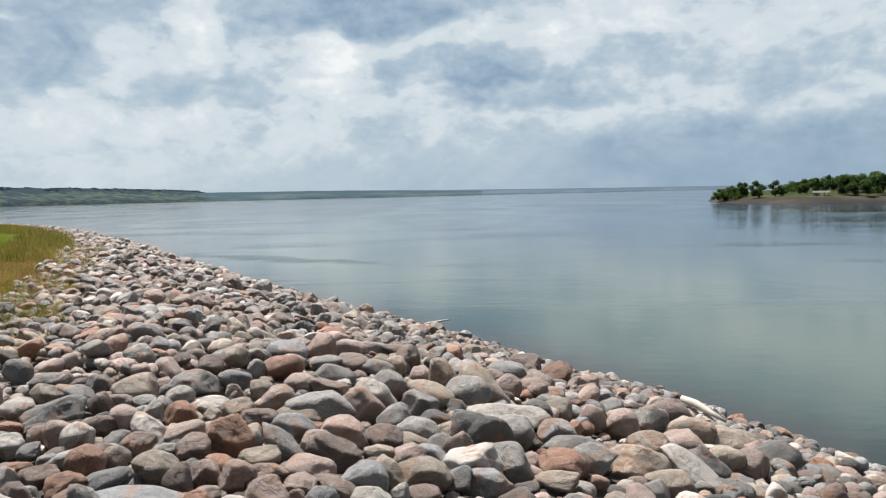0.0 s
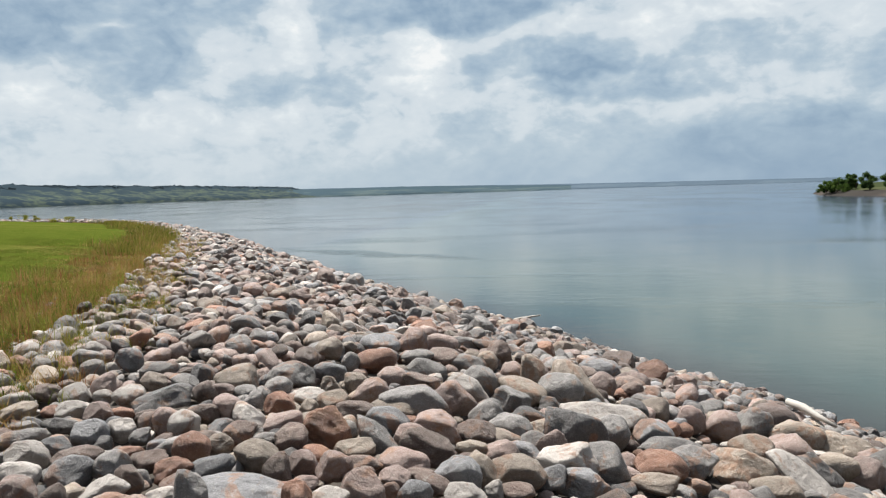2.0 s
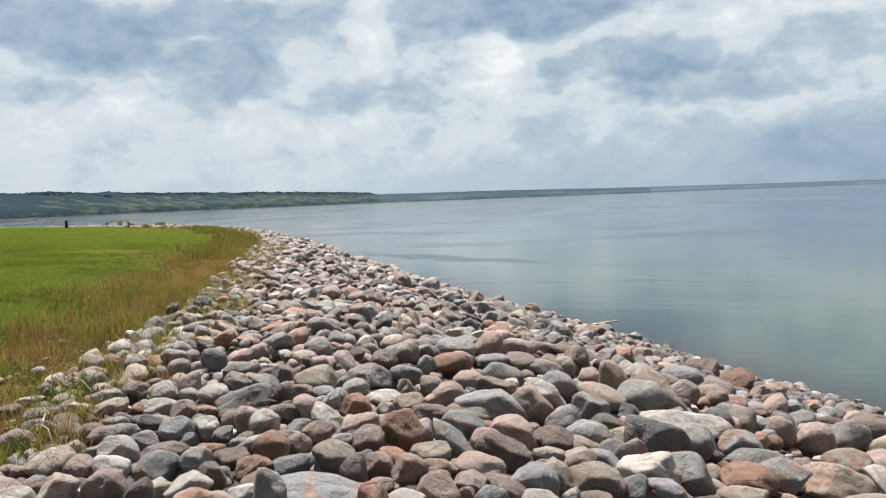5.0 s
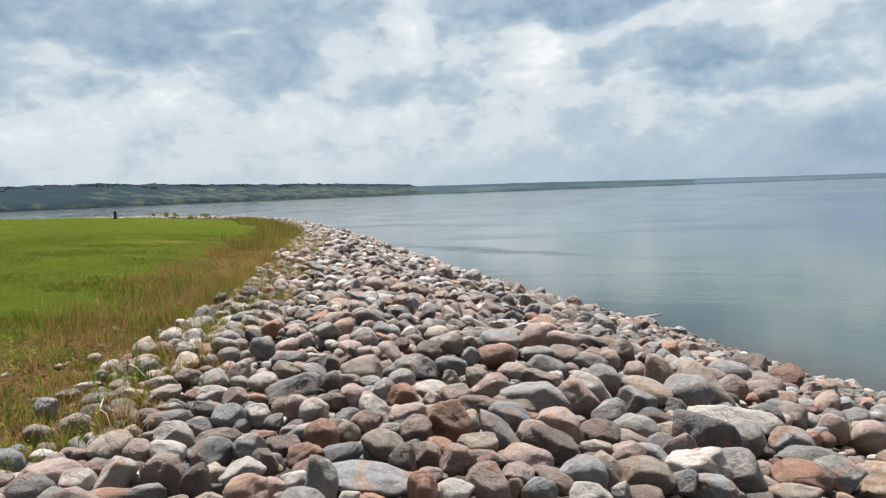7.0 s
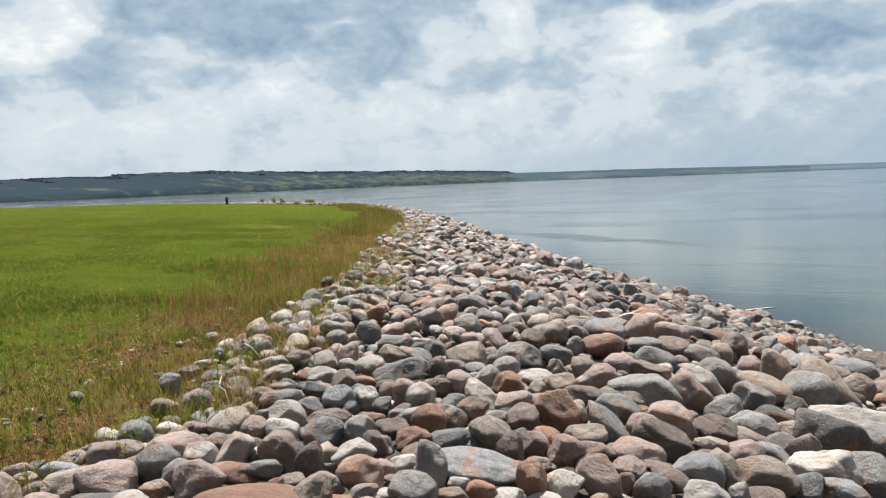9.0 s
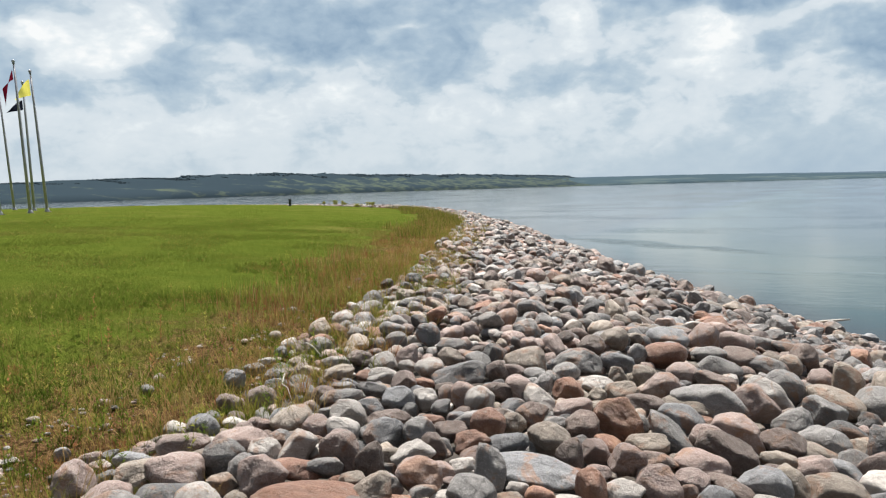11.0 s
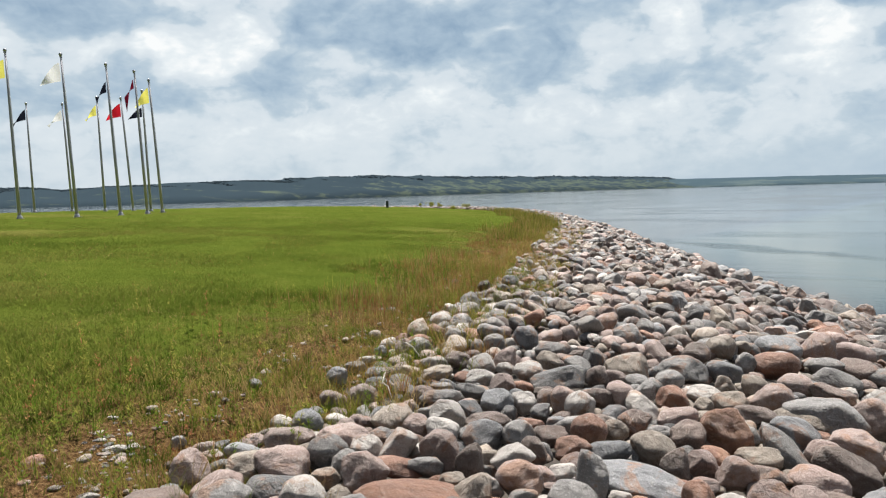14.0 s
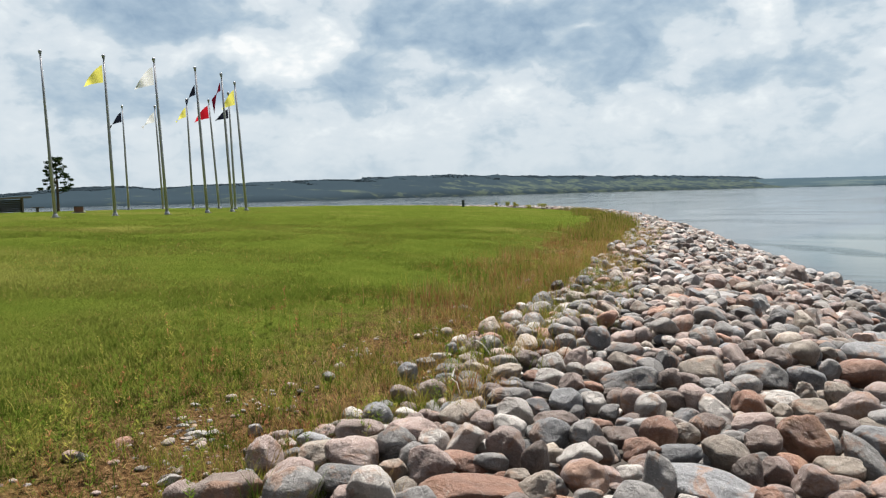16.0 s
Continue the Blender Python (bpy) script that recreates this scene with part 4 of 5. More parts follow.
stone(-2.24, 6.47, 0.44, 0.32, 0.24, 198, GREY, 19, -3, -3, 0.36)
stone(-2.00, 6.92, 0.35, 0.29, 0.25, 15, BLUE, 4, 0, 20, 0.36)
stone(-2.41, 7.42, 0.28, 0.23, 0.22, 17, BROWN, 5, -7, -15, 0.36)
stone(-2.36, 8.09, 0.32, 0.28, 0.23, 15, TAN, 6, 1, 0, 0.36)
stone(-2.00, 7.65, 0.20, 0.17, 0.20, 13, GREY, 7, 7, 0, 0.36)
stone(-1.77, 7.86, 0.45, 0.38, 0.27, 191, RUST, 8, 1, 8, 0.36)
stone(-1.96, 8.86, 0.53, 0.40, 0.26, 191, BLUE, 9, 4, 0, 0.36)
stone(-1.60, 9.41, 0.46, 0.39, 0.37, 9, PINK, 0, 8, 0, 0.36)
stone(-1.49, 7.39, 0.32, 0.27, 0.18, 10, PINK, 1, 6, 15, 0.36)
stone(-1.70, 6.63, 0.24, 0.21, 0.24, 193, TAN, 2, 4, 20, 0.36)
stone(-1.49, 6.35, 0.34, 0.27, 0.26, 12, PINK, 10, 5, 20, 0.36)
stone(-1.52, 5.85, 0.31, 0.26, 0.16, 193, BROWN, 3, 5, -8, 0.36)
stone(-1.24, 6.10, 0.48, 0.29, 0.18, 190, TAN, 4, -4, 3, 0.36)
stone(-1.09, 6.24, 0.58, 0.39, 0.29, 188, GREY, 11, 0, -22, 0.36)
stone(-1.21, 5.67, 0.35, 0.29, 0.19, 190, BLUE, 5, -3, -18, 0.36)
stone(-1.06, 5.89, 0.16, 0.14, 0.09, 8, RUST, 6, -4, 20, 0.36)
stone(-1.17, 7.33, 0.42, 0.26, 0.19, 8, BROWN, 12, 1, 15, 0.36)
stone(-1.26, 8.04, 0.47, 0.26, 0.20, 8, GREY, 13, -3, 10, 0.36)
stone(-1.43, 8.79, 0.43, 0.27, 0.17, 188, GREY, 7, 2, 0, 0.36)
stone(-1.14, 8.90, 0.43, 0.37, 0.24, 6, BROWN, 8, 1, 10, 0.36)
stone(-1.17, 5.16, 0.50, 0.28, 0.18, 191, GREY, 14, -7, -35, 0.36)
stone(-1.29, 4.87, 0.30, 0.23, 0.14, 193, TAN, 9, -1, 8, 0.36)
stone(-1.19, 4.68, 0.28, 0.17, 0.10, 192, BROWN, 0, -2, 0, 0.36)
stone(-1.29, 4.38, 0.23, 0.19, 0.20, 14, PINK, 15, 4, 0, 0.36)
stone(-1.50, 4.44, 0.19, 0.16, 0.15, 197, PINK, 1, -7, -10, 0.36)
stone(-1.59, 4.24, 0.19, 0.16, 0.20, 19, BROWN, 2, -6, 0, 0.36)
stone(-1.49, 4.68, 0.19, 0.16, 0.11, 16, RUST, 3, 0, 20, 0.36)
stone(-1.72, 3.87, 0.57, 0.34, 0.14, 202, BLUE, 4, -2, -8, 0.36)
stone(-1.49, 4.00, 0.14, 0.12, 0.11, 198, RUST, 4, 3, 0, 0.36)
stone(-1.42, 4.21, 0.16, 0.13, 0.08, 17, PINK, 5, -3, 0, 0.36)
stone(-1.35, 3.84, 0.19, 0.15, 0.20, 17, RUST, 16, -5, 10, 0.36)
stone(-1.54, 3.59, 0.17, 0.14, 0.12, 201, RUST, 6, 7, 0, 0.36)
stone(-1.67, 3.77, 0.09, 0.08, 0.08, 22, RUST, 7, -4, 0, 0.36)
stone(-1.70, 3.65, 0.12, 0.10, 0.08, 203, PALE, 8, -6, 0, 0.36)
stone(-1.67, 3.47, 0.19, 0.15, 0.09, 23, TAN, 9, -4, 0, 0.36)
stone(-1.43, 3.63, 0.25, 0.18, 0.10, 19, PALE, 0, -3, -5, 0.36)
stone(-1.19, 3.95, 0.24, 0.19, 0.16, 14, PALE, 17, -5, 25, 0.36)
stone(-1.26, 3.79, 0.20, 0.12, 0.06, 196, PALE, 1, 1, 0, 0.36)
stone(-1.03, 4.12, 0.27, 0.22, 0.23, 192, PINK, 18, 7, 0, 0.36)
stone(-1.15, 4.37, 0.24, 0.20, 0.13, 193, BROWN, 2, -6, 25, 0.36)
stone(-0.91, 4.25, 0.11, 0.09, 0.14, 190, PINK, 3, -1, 0, 0.36)
stone(-0.94, 4.51, 0.21, 0.18, 0.13, 190, PINK, 4, 3, 0, 0.36)
stone(-0.92, 4.81, 0.34, 0.25, 0.15, 9, PINK, 5, 7, 8, 0.36)
stone(-0.78, 4.63, 0.23, 0.18, 0.11, 187, BROWN, 6, 8, 5, 0.36)
stone(-0.77, 4.26, 0.22, 0.18, 0.17, 8, BLUE, 19, -6, 0, 0.36)
stone(-0.68, 4.54, 0.27, 0.20, 0.12, 186, BROWN, 7, 1, -28, 0.36)
stone(-0.97, 5.37, 0.24, 0.21, 0.19, 8, PINK, 8, 6, 10, 0.36)
stone(-0.80, 5.15, 0.43, 0.34, 0.21, 7, BROWN, 9, -8, 30, 0.36)
stone(-0.79, 5.67, 0.43, 0.32, 0.24, 186, PINK, 10, 2, -5, 0.36)
stone(-0.76, 6.66, 0.37, 0.29, 0.29, 5, PINK, 11, -6, 5, 0.36)
stone(-0.74, 7.37, 0.53, 0.38, 0.24, 184, PALE, 0, 5, -20, 0.36)
stone(-0.60, 7.70, 0.40, 0.34, 0.30, 183, GREY, 1, 7, -15, 0.36)
stone(-0.46, 6.45, 0.35, 0.29, 0.24, 2, GREY, 2, 1, -10, 0.36)
stone(-0.25, 7.01, 0.39, 0.31, 0.30, 0, GREY, 12, -8, 20, 0.36)
stone(-0.18, 7.66, 0.53, 0.43, 0.27, 0, TAN, 3, -7, 20, 0.36)
stone(-0.08, 8.50, 0.32, 0.26, 0.43, -1, TAN, 13, -1, -10, 0.36)
stone(-0.32, 8.70, 0.27, 0.23, 0.29, 181, PINK, 4, 6, 0, 0.36)
stone(-0.64, 9.12, 0.28, 0.24, 0.26, 183, TAN, 5, -4, -20, 0.36)
stone(0.21, 7.91, 0.50, 0.42, 0.37, -3, GREY, 6, 3, 20, 0.36)
stone(0.39, 8.33, 0.72, 0.56, 0.42, 176, TAN, 14, -2, -25, 0.36)
stone(0.75, 8.97, 0.35, 0.30, 0.31, -6, PINK, 7, -4, 5, 0.36)
stone(0.86, 10.43, 0.56, 0.47, 0.30, 174, BLUE, 8, 3, -10, 0.36)
stone(0.23, 10.03, 0.42, 0.35, 0.23, 178, PINK, 9, -3, -5, 0.36)
stone(0.10, 7.45, 0.26, 0.22, 0.17, 178, DARK, 0, -2, -5, 0.36)
stone(-0.12, 6.51, 0.34, 0.27, 0.20, -1, DARK, 15, 5, 10, 0.36)
stone(-0.25, 6.03, 0.38, 0.33, 0.25, 1, GREY, 1, 0, 25, 0.36)
stone(-0.52, 5.71, 0.34, 0.27, 0.21, 3, BROWN, 16, 5, -10, 0.36)
stone(0.01, 6.16, 0.27, 0.23, 0.25, -2, TAN, 2, 0, 20, 0.36)
# one slab set as two: its shaded front in DARK, its sunlit top in PALE
stone(0.24, 6.14, 0.62, 0.49, 0.43, 176, DARK, 17, -6, -12, 0.36)
stone(0.56, 7.22, 0.92, 0.51, 0.26, -6, PALE, 18, -1, 5, 0.36)
stone(0.61, 6.56, 0.33, 0.28, 0.28, -7, GREY, 3, 6, -10, 0.36)
stone(-0.50, 5.35, 0.26, 0.22, 0.18, 3, TAN, 4, 1, 15, 0.36)
stone(-0.29, 5.76, 0.37, 0.25, 0.15, 1, TAN, 5, 8, 15, 0.36)
stone(-0.31, 5.32, 0.27, 0.23, 0.19, 1, PINK, 6, -8, 0, 0.36)
stone(-0.07, 5.76, 0.26, 0.22, 0.20, -1, GREY, 7, -3, 0, 0.36)
stone(0.06, 5.71, 0.23, 0.18, 0.28, -3, PINK, 19, 5, 30, 0.36)
stone(-0.50, 5.17, 0.22, 0.19, 0.11, 183, BROWN, 8, 3, 0, 0.36)
stone(-0.55, 4.69, 0.32, 0.26, 0.23, 4, BLUE, 10, 1, 30, 0.36)
stone(-0.39, 4.90, 0.30, 0.26, 0.16, 2, TAN, 9, 3, 60, 0.36)
stone(-0.49, 4.43, 0.30, 0.26, 0.15, 184, PALE, 0, 6, 0, 0.36)
stone(-0.18, 4.93, 0.41, 0.35, 0.22, 180, TAN, 1, 3, 5, 0.36)
stone(-0.09, 5.47, 0.37, 0.21, 0.15, -1, BLUE, 11, 1, 20, 0.36)
stone(0.18, 5.29, 0.44, 0.36, 0.32, -4, PALE, 12, 1, -15, 0.36)
stone(0.44, 5.55, 0.45, 0.36, 0.28, 173, GREY, 13, 3, -5, 0.36)
stone(0.05, 5.01, 0.25, 0.20, 0.18, -3, BLUE, 14, -3, 0, 0.36)
stone(0.26, 5.06, 0.40, 0.25, 0.18, 175, BLUE, 15, 3, 0, 0.36)
stone(-0.31, 4.64, 0.14, 0.12, 0.13, 1, PALE, 2, 2, 0, 0.36)
stone(-0.18, 4.71, 0.24, 0.16, 0.10, 0, BROWN, 3, 5, 0, 0.36)
stone(-0.44, 10.36, 1.05, 0.58, 0.23, 181, DARK, 16, 0, -25, 0.36)
stone(-1.05, 10.34, 0.56, 0.41, 0.27, 5, GREY, 4, -8, 10, 0.36)
stone(-0.87, 8.89, 0.49, 0.31, 0.20, 4, GREY, 5, 1, 10, 0.36)
stone(0.93, 5.86, 0.40, 0.34, 0.21, -9, RUST, 6, 6, 12, 0.36)
stone(1.24, 6.11, 0.42, 0.34, 0.26, -12, GREY, 17, 2, 25, 0.36)
stone(1.64, 6.23, 0.54, 0.41, 0.30, -15, TAN, 18, 2, 20, 0.36)
stone(1.54, 7.76, 0.29, 0.23, 0.32, -12, PINK, 19, -2, -10, 0.36)
stone(1.85, 7.81, 0.42, 0.34, 0.33, -14, PINK, 10, -2, 10, 0.36)
stone(1.14, 6.54, 0.56, 0.33, 0.19, -10, GREY, 7, 4, 3, 0.36)
stone(2.30, 7.21, 0.51, 0.41, 0.32, 162, PINK, 11, -7, -15, 0.36)
stone(2.22, 6.49, 0.70, 0.42, 0.18, -19, PALE, 8, 6, 38, 0.36)
stone(2.46, 6.80, 0.49, 0.35, 0.26, 160, DARK, 12, 6, -45, 0.36)
stone(1.82, 5.88, 0.42, 0.35, 0.21, -18, TAN, 9, 8, 0, 0.36)
stone(3.13, 8.20, 0.51, 0.37, 0.27, -21, TAN, 13, -6, 15, 0.36)
stone(3.50, 8.34, 0.54, 0.32, 0.24, 157, TAN, 14, -7, -15, 0.36)
stone(2.95, 7.09, 0.46, 0.39, 0.30, -23, PINK, 0, 7, 0, 0.36)
stone(2.68, 7.04, 0.40, 0.32, 0.26, -21, TAN, 15, -2, -10, 0.36)
stone(2.77, 8.31, 0.59, 0.42, 0.31, 161, TAN, 16, -4, -10, 0.36)
stone(0.84, 5.46, 0.41, 0.22, 0.14, -9, TAN, 17, -2, 5, 0.36)
stone(1.06, 6.92, 0.39, 0.33, 0.24, 171, BLUE, 1, 3, -10, 0.36)
stone(1.28, 8.29, 0.40, 0.34, 0.26, -9, TAN, 2, -6, 10, 0.36)
stone(2.34, 8.42, 0.42, 0.33, 0.35, -16, GREY, 18, 0, 20, 0.36)
stone(1.93, 6.99, 0.41, 0.35, 0.28, -16, TAN, 3, 3, 0, 0.36)
stone(-3.56, 2.11, 0.40, 0.30, 0.18, 58, BROWN, 4, 4, 0, 0.36)
stone(-3.69, 1.92, 0.18, 0.15, 0.13, 242, PINK, 5, -8, 0, 0.36)
stone(-3.69, 2.45, 0.22, 0.18, 0.23, 235, PINK, 19, 5, 0, 0.36)
stone(-3.38, 2.37, 0.30, 0.25, 0.17, 54, PINK, 6, -1, -20, 0.36)
stone(-3.23, 2.30, 0.31, 0.26, 0.21, 233, GREY, 7, -1, 5, 0.36)
stone(-3.17, 2.58, 0.31, 0.26, 0.16, 229, DARK, 8, 1, -5, 0.36)
stone(-2.90, 2.56, 0.29, 0.23, 0.19, 227, PALE, 10, -4, -5, 0.36)
stone(-2.70, 2.67, 0.22, 0.18, 0.11, 44, GREY, 9, 7, 0, 0.36)
stone(-3.04, 2.46, 0.15, 0.13, 0.10, 50, PINK, 0, -5, -10, 0.36)
stone(-2.54, 2.94, 0.58, 0.35, 0.10, 219, RUST, 1, 1, -3, 0.36)
stone(-4.52, 2.53, 0.20, 0.11, 0.04, 60, PALE, 11, -6, 0, 0.36)
stone(-4.52, 2.44, 0.10, 0.06, 0.03, 61, GREY, 12, 2, 0, 0.2)
stone(-4.50, 2.61, 0.09, 0.05, 0.04, 239, PALE, 13, 7, 0, 0.2)
stone(-5.08, 2.82, 0.08, 0.05, 0.03, 240, PALE, 14, 7, 0, 0.2)
stone(-4.31, 2.80, 0.10, 0.08, 0.09, 56, GREY, 15, -6, -30, 0.2)
stone(-4.13, 2.84, 0.18, 0.10, 0.07, 235, PINK, 16, 2, 5, 0.36)
stone(-4.09, 2.97, 0.13, 0.07, 0.05, 53, GREY, 17, 7, 0, 0.36)
stone(-3.97, 2.81, 0.15, 0.08, 0.06, 234, PALE, 18, -5, 0, 0.36)
stone(-3.77, 2.70, 0.13, 0.08, 0.06, 233, GREY, 19, -1, -5, 0.36)
stone(-4.75, 2.54, 0.11, 0.06, 0.03, 241, PALE, 10, 4, 0, 0.2)
stone(-3.97, 2.01, 0.13, 0.07, 0.05, 242, PALE, 11, 4, 0, 0.2)


def scatter_stones():
    rng = np.random.default_rng(8)
    heroes = np.array(placed)
    # a lower course that fills the gaps, then an upper course lying on it; large stones first
    spots = []
    seg, seg2 = curve_points(LAWN_EDGE, 0.5), curve_points(WATER_EDGE, 0.5)
    upper_cells = {c: list(v) for c, v in stone_cells.items()}
    for c in list(stone_cells):
        stone_cells[c] = [(a, b, r * 0.7) for a, b, r in stone_cells[c]]
    for course in (0, 1):
        if course:
            stone_cells.clear()
            stone_cells.update(upper_cells)
        bands = [((0.48, 0.68), 420, 0.92), ((0.36, 0.48), 4200, 0.90), ((0.26, 0.37), 24000, 0.88), ((0.18, 0.27), 38000, 0.86)]
        if not course:
            bands.append(((0.10, 0.18), 20000, 0.82))
        for (lo, hi), count, squeeze in bands:
            far_stop = 26.0 if hi < 0.2 else 100.0
            if course:
                count = int(count * 0.55)
            a = rng.random(count)
            y = -3 + (far_stop + 3) * a ** (1.25 if hi > 0.3 else 1.7)
            yl = np.interp(y, seg[:, 1], seg[:, 0], right=-95)
            yw = np.interp(y, seg2[:, 1], seg2[:, 0], right=-95)
            x = yl - 1.6 + rng.random(count) * (yw - yl + 2.4)
            XY = np.column_stack([x, y])
            z, dl, dw = ground(XY)
            s = dl / np.maximum(dl + dw, 0.1)
            size = rng.uniform(lo, hi, count)
            ok = ~((dw < 1.3) & (size > 0.34)) & ~((np.hypot(x, y) < 8) & (size > 0.36)) & (dl > 0.05) & (dw > (0.35 if course else -0.15))
            # only low fill between the stones that were set one by one
            crowd = (((XY[:, None] - heroes[None]) ** 2).sum(-1) < 0.7 ** 2).sum(1)
            ok &= (crowd < 3) if course else (crowd < 3) | (size < 0.27)
            # smaller stones near the lawn, larger ones on the slope
            ok &= ~((s < 0.42) & (size > 0.42)) & ~((s < 0.16) & (size > 0.33))
            if not course:
                ok |= (dl > -0.9) & (dl <= -0.1) & (size < 0.2) & (rng.random(count) < 0.025)
            for i in np.nonzero(ok)[0]:
                W = size[i] * rng.uniform(0.6, 0.92)
                r = 0.5 * math.sqrt(size[i] * W)
                if free(x[i], y[i], r, squeeze):
                    occupy(x[i], y[i], r)
                    spots.append((x[i], y[i], z[i], size[i], W, course, max(0.0, dw[i]), crowd[i] >= 3, s[i]))
    weights = np.array(STONE_WEIGHTS) / sum(STONE_WEIGHTS)
    bleached = np.array([0.22, 0.05, 0.22, 0.04, 0.17, 0.18, 0.07, 0.05])
    # more of the dark kinds for stones nearer the water
    darker = np.array([0.13, 0.03, 0.28, 0.17, 0.07, 0.01, 0.20, 0.11])
    order = sorted(range(len(spots)), key=lambda i: math.hypot(spots[i][0] + 0.8, spots[i][1]) + (40 if spots[i][1] < 1.2 or not spots[i][5] else 0))
    Vs, Fs, Ms, Sm, base = [], [], [], [], 0
    for rank, i in enumerate(order):
        x, y, z, L, W, course, near_water, packed, down = spots[i]
        H = L * rng.uniform(0.46, 0.80)
        low = min(1.0, max(0.0, (5.2 - near_water) / 3.5)) * 0.9
        high = min(1.0, max(0.0, (0.55 - down) / 0.4)) * 0.7
        mix = weights * (1 - high) + bleached * high
        kind = int(rng.choice(8, p=mix * (1 - low) + darker * low))
        turn, tilt, lean = rng.uniform(0, 360), rng.normal(0, 12 + 7 * course), rng.normal(0, 12 + 7 * course)
        lift = rng.uniform(0.05, 0.25) * H if not course else rng.uniform(0.30, 0.62) * H * min(1.0, 0.12 + 0.22 * near_water)
        if packed:
            lift -= 0.22 * H
        if rank < 300 - HEROES:
            stone_object(x, y, z + lift, L, W, H, turn, tilt, lean, kind, int(rng.integers(20)))
            continue
        d = math.hypot(x, y)
        shapes = SHAPES_MID if d < 13 and (course or d < 7) else SHAPES_LOW if d < 20 and course else SHAPES_FAR
        V, F = shapes[int(rng.integers(len(shapes)))]
        M = np.array((pose(x, y, z + lift, tilt, lean, turn) @ Matrix.Diagonal((L / 2, W / 2, H / 2, 1))))
        Vs.append(V @ M[:3, :3].T + M[:3, 3])
        Fs.append(F + base)
        Ms.append(np.full(len(F), kind))
        Sm.append(np.full(len(F), d < 10))
        base += len(V)
    me = np_mesh("stones", np.vstack(Vs), np.vstack(Fs), STONE_MATS_JOINED, np.concatenate(Ms), smooth=np.concatenate(Sm))
    ob = tagged(new("stones", me), "mixed grey, pink and brown field stones", kind="stuff")
    ob.parent = rock_bank
    return len(order)


# ---------------------------------------------------------------- grass
def blades(name, label, XY, height, width, mats, rng, bend=0.5, mi=None, category="grass", segs=2):
    """Grass blades with their feet on the ground."""
    n = len(XY)
    z = ground(XY)[0]
    a = rng.uniform(0, 2 * math.pi, n)
    side = np.stack([np.cos(a), np.sin(a), np.zeros(n)], 1)
    lean = rng.uniform(0, 2 * math.pi, n)
    off = np.stack([np.cos(lean), np.sin(lean), np.zeros(n)], 1) * (height * rng.uniform(0.1, 1.0, n) * bend)[:, None]
    foot = np.column_stack([XY, z - 0.01])
    up = np.array([0, 0, 1.0])
    w = width[:, None]
    mid = foot + off * 0.35 + up * (height * 0.55)[:, None]
    tip = foot + off + up * height[:, None]
    V = np.stack([foot - side * w * 0.5, foot + side * w * 0.5, mid + side * w * 0.38, mid - side * w * 0.38, tip], 1).reshape(-1, 3)
    b = (np.arange(n) * 5)[:, None]
    F = np.concatenate([b + [0, 1, 2], b + [0, 2, 3], b + [3, 2, 4]], 1).reshape(-1, 3)
    m = None if mi is None else np.repeat(mi, 3)
    ob = new(name, np_mesh(name, V, F, mats, m))
    return tagged(ob, label, category, kind="stuff")


def sector(rng, n, r0, r1, a0, a1, power=0.5):
    """Points on the lawn, by bearing and distance."""
    r = np.sqrt(rng.uniform(r0 ** 2, r1 ** 2, n)) if power == 0.5 else r0 + (r1 - r0) * rng.random(n) ** (2 * power)
    a = np.radians(rng.uniform(a0, a1, n))
    return np.column_stack([-np.sin(a) * r, np.cos(a) * r])


def along_edge(rng, n, y0, y1, d0, d1, skew=1.0):
    """Points in a strip along the lawn's edge; distances are inland."""
    line = LAWN_LINE[(LAWN_LINE[:, 1] > y0) & (LAWN_LINE[:, 1] < y1)]
    j = rng.integers(0, len(line) - 1, n)
    t = line[j + 1] - line[j]
    t /= np.linalg.norm(t, axis=1, keepdims=True)
    d = d0 + (d1 - d0) * rng.random(n) ** skew
    wander = np.array([noise.fractal((x * 0.35, y * 0.35, 1.0), 1.0, 2.0, 3) for x, y in line])[j]
    d = np.where(d > 0, d * (1 + 0.9 * np.clip(wander, -0.6, 0.6)), d)
    return line[j] + t * rng.uniform(0, 0.7, n)[:, None] + np.column_stack([-t[:, 1], t[:, 0]]) * d[:, None]


def patchy(XY, scale, lo, rng, soft=0.2, off=0.0):
    g = np.array([noise.fractal((x * scale + off, y * scale, off), 1.0, 2.0, 3) for x, y in XY])
    return g + rng.normal(0, soft, len(XY)) > lo


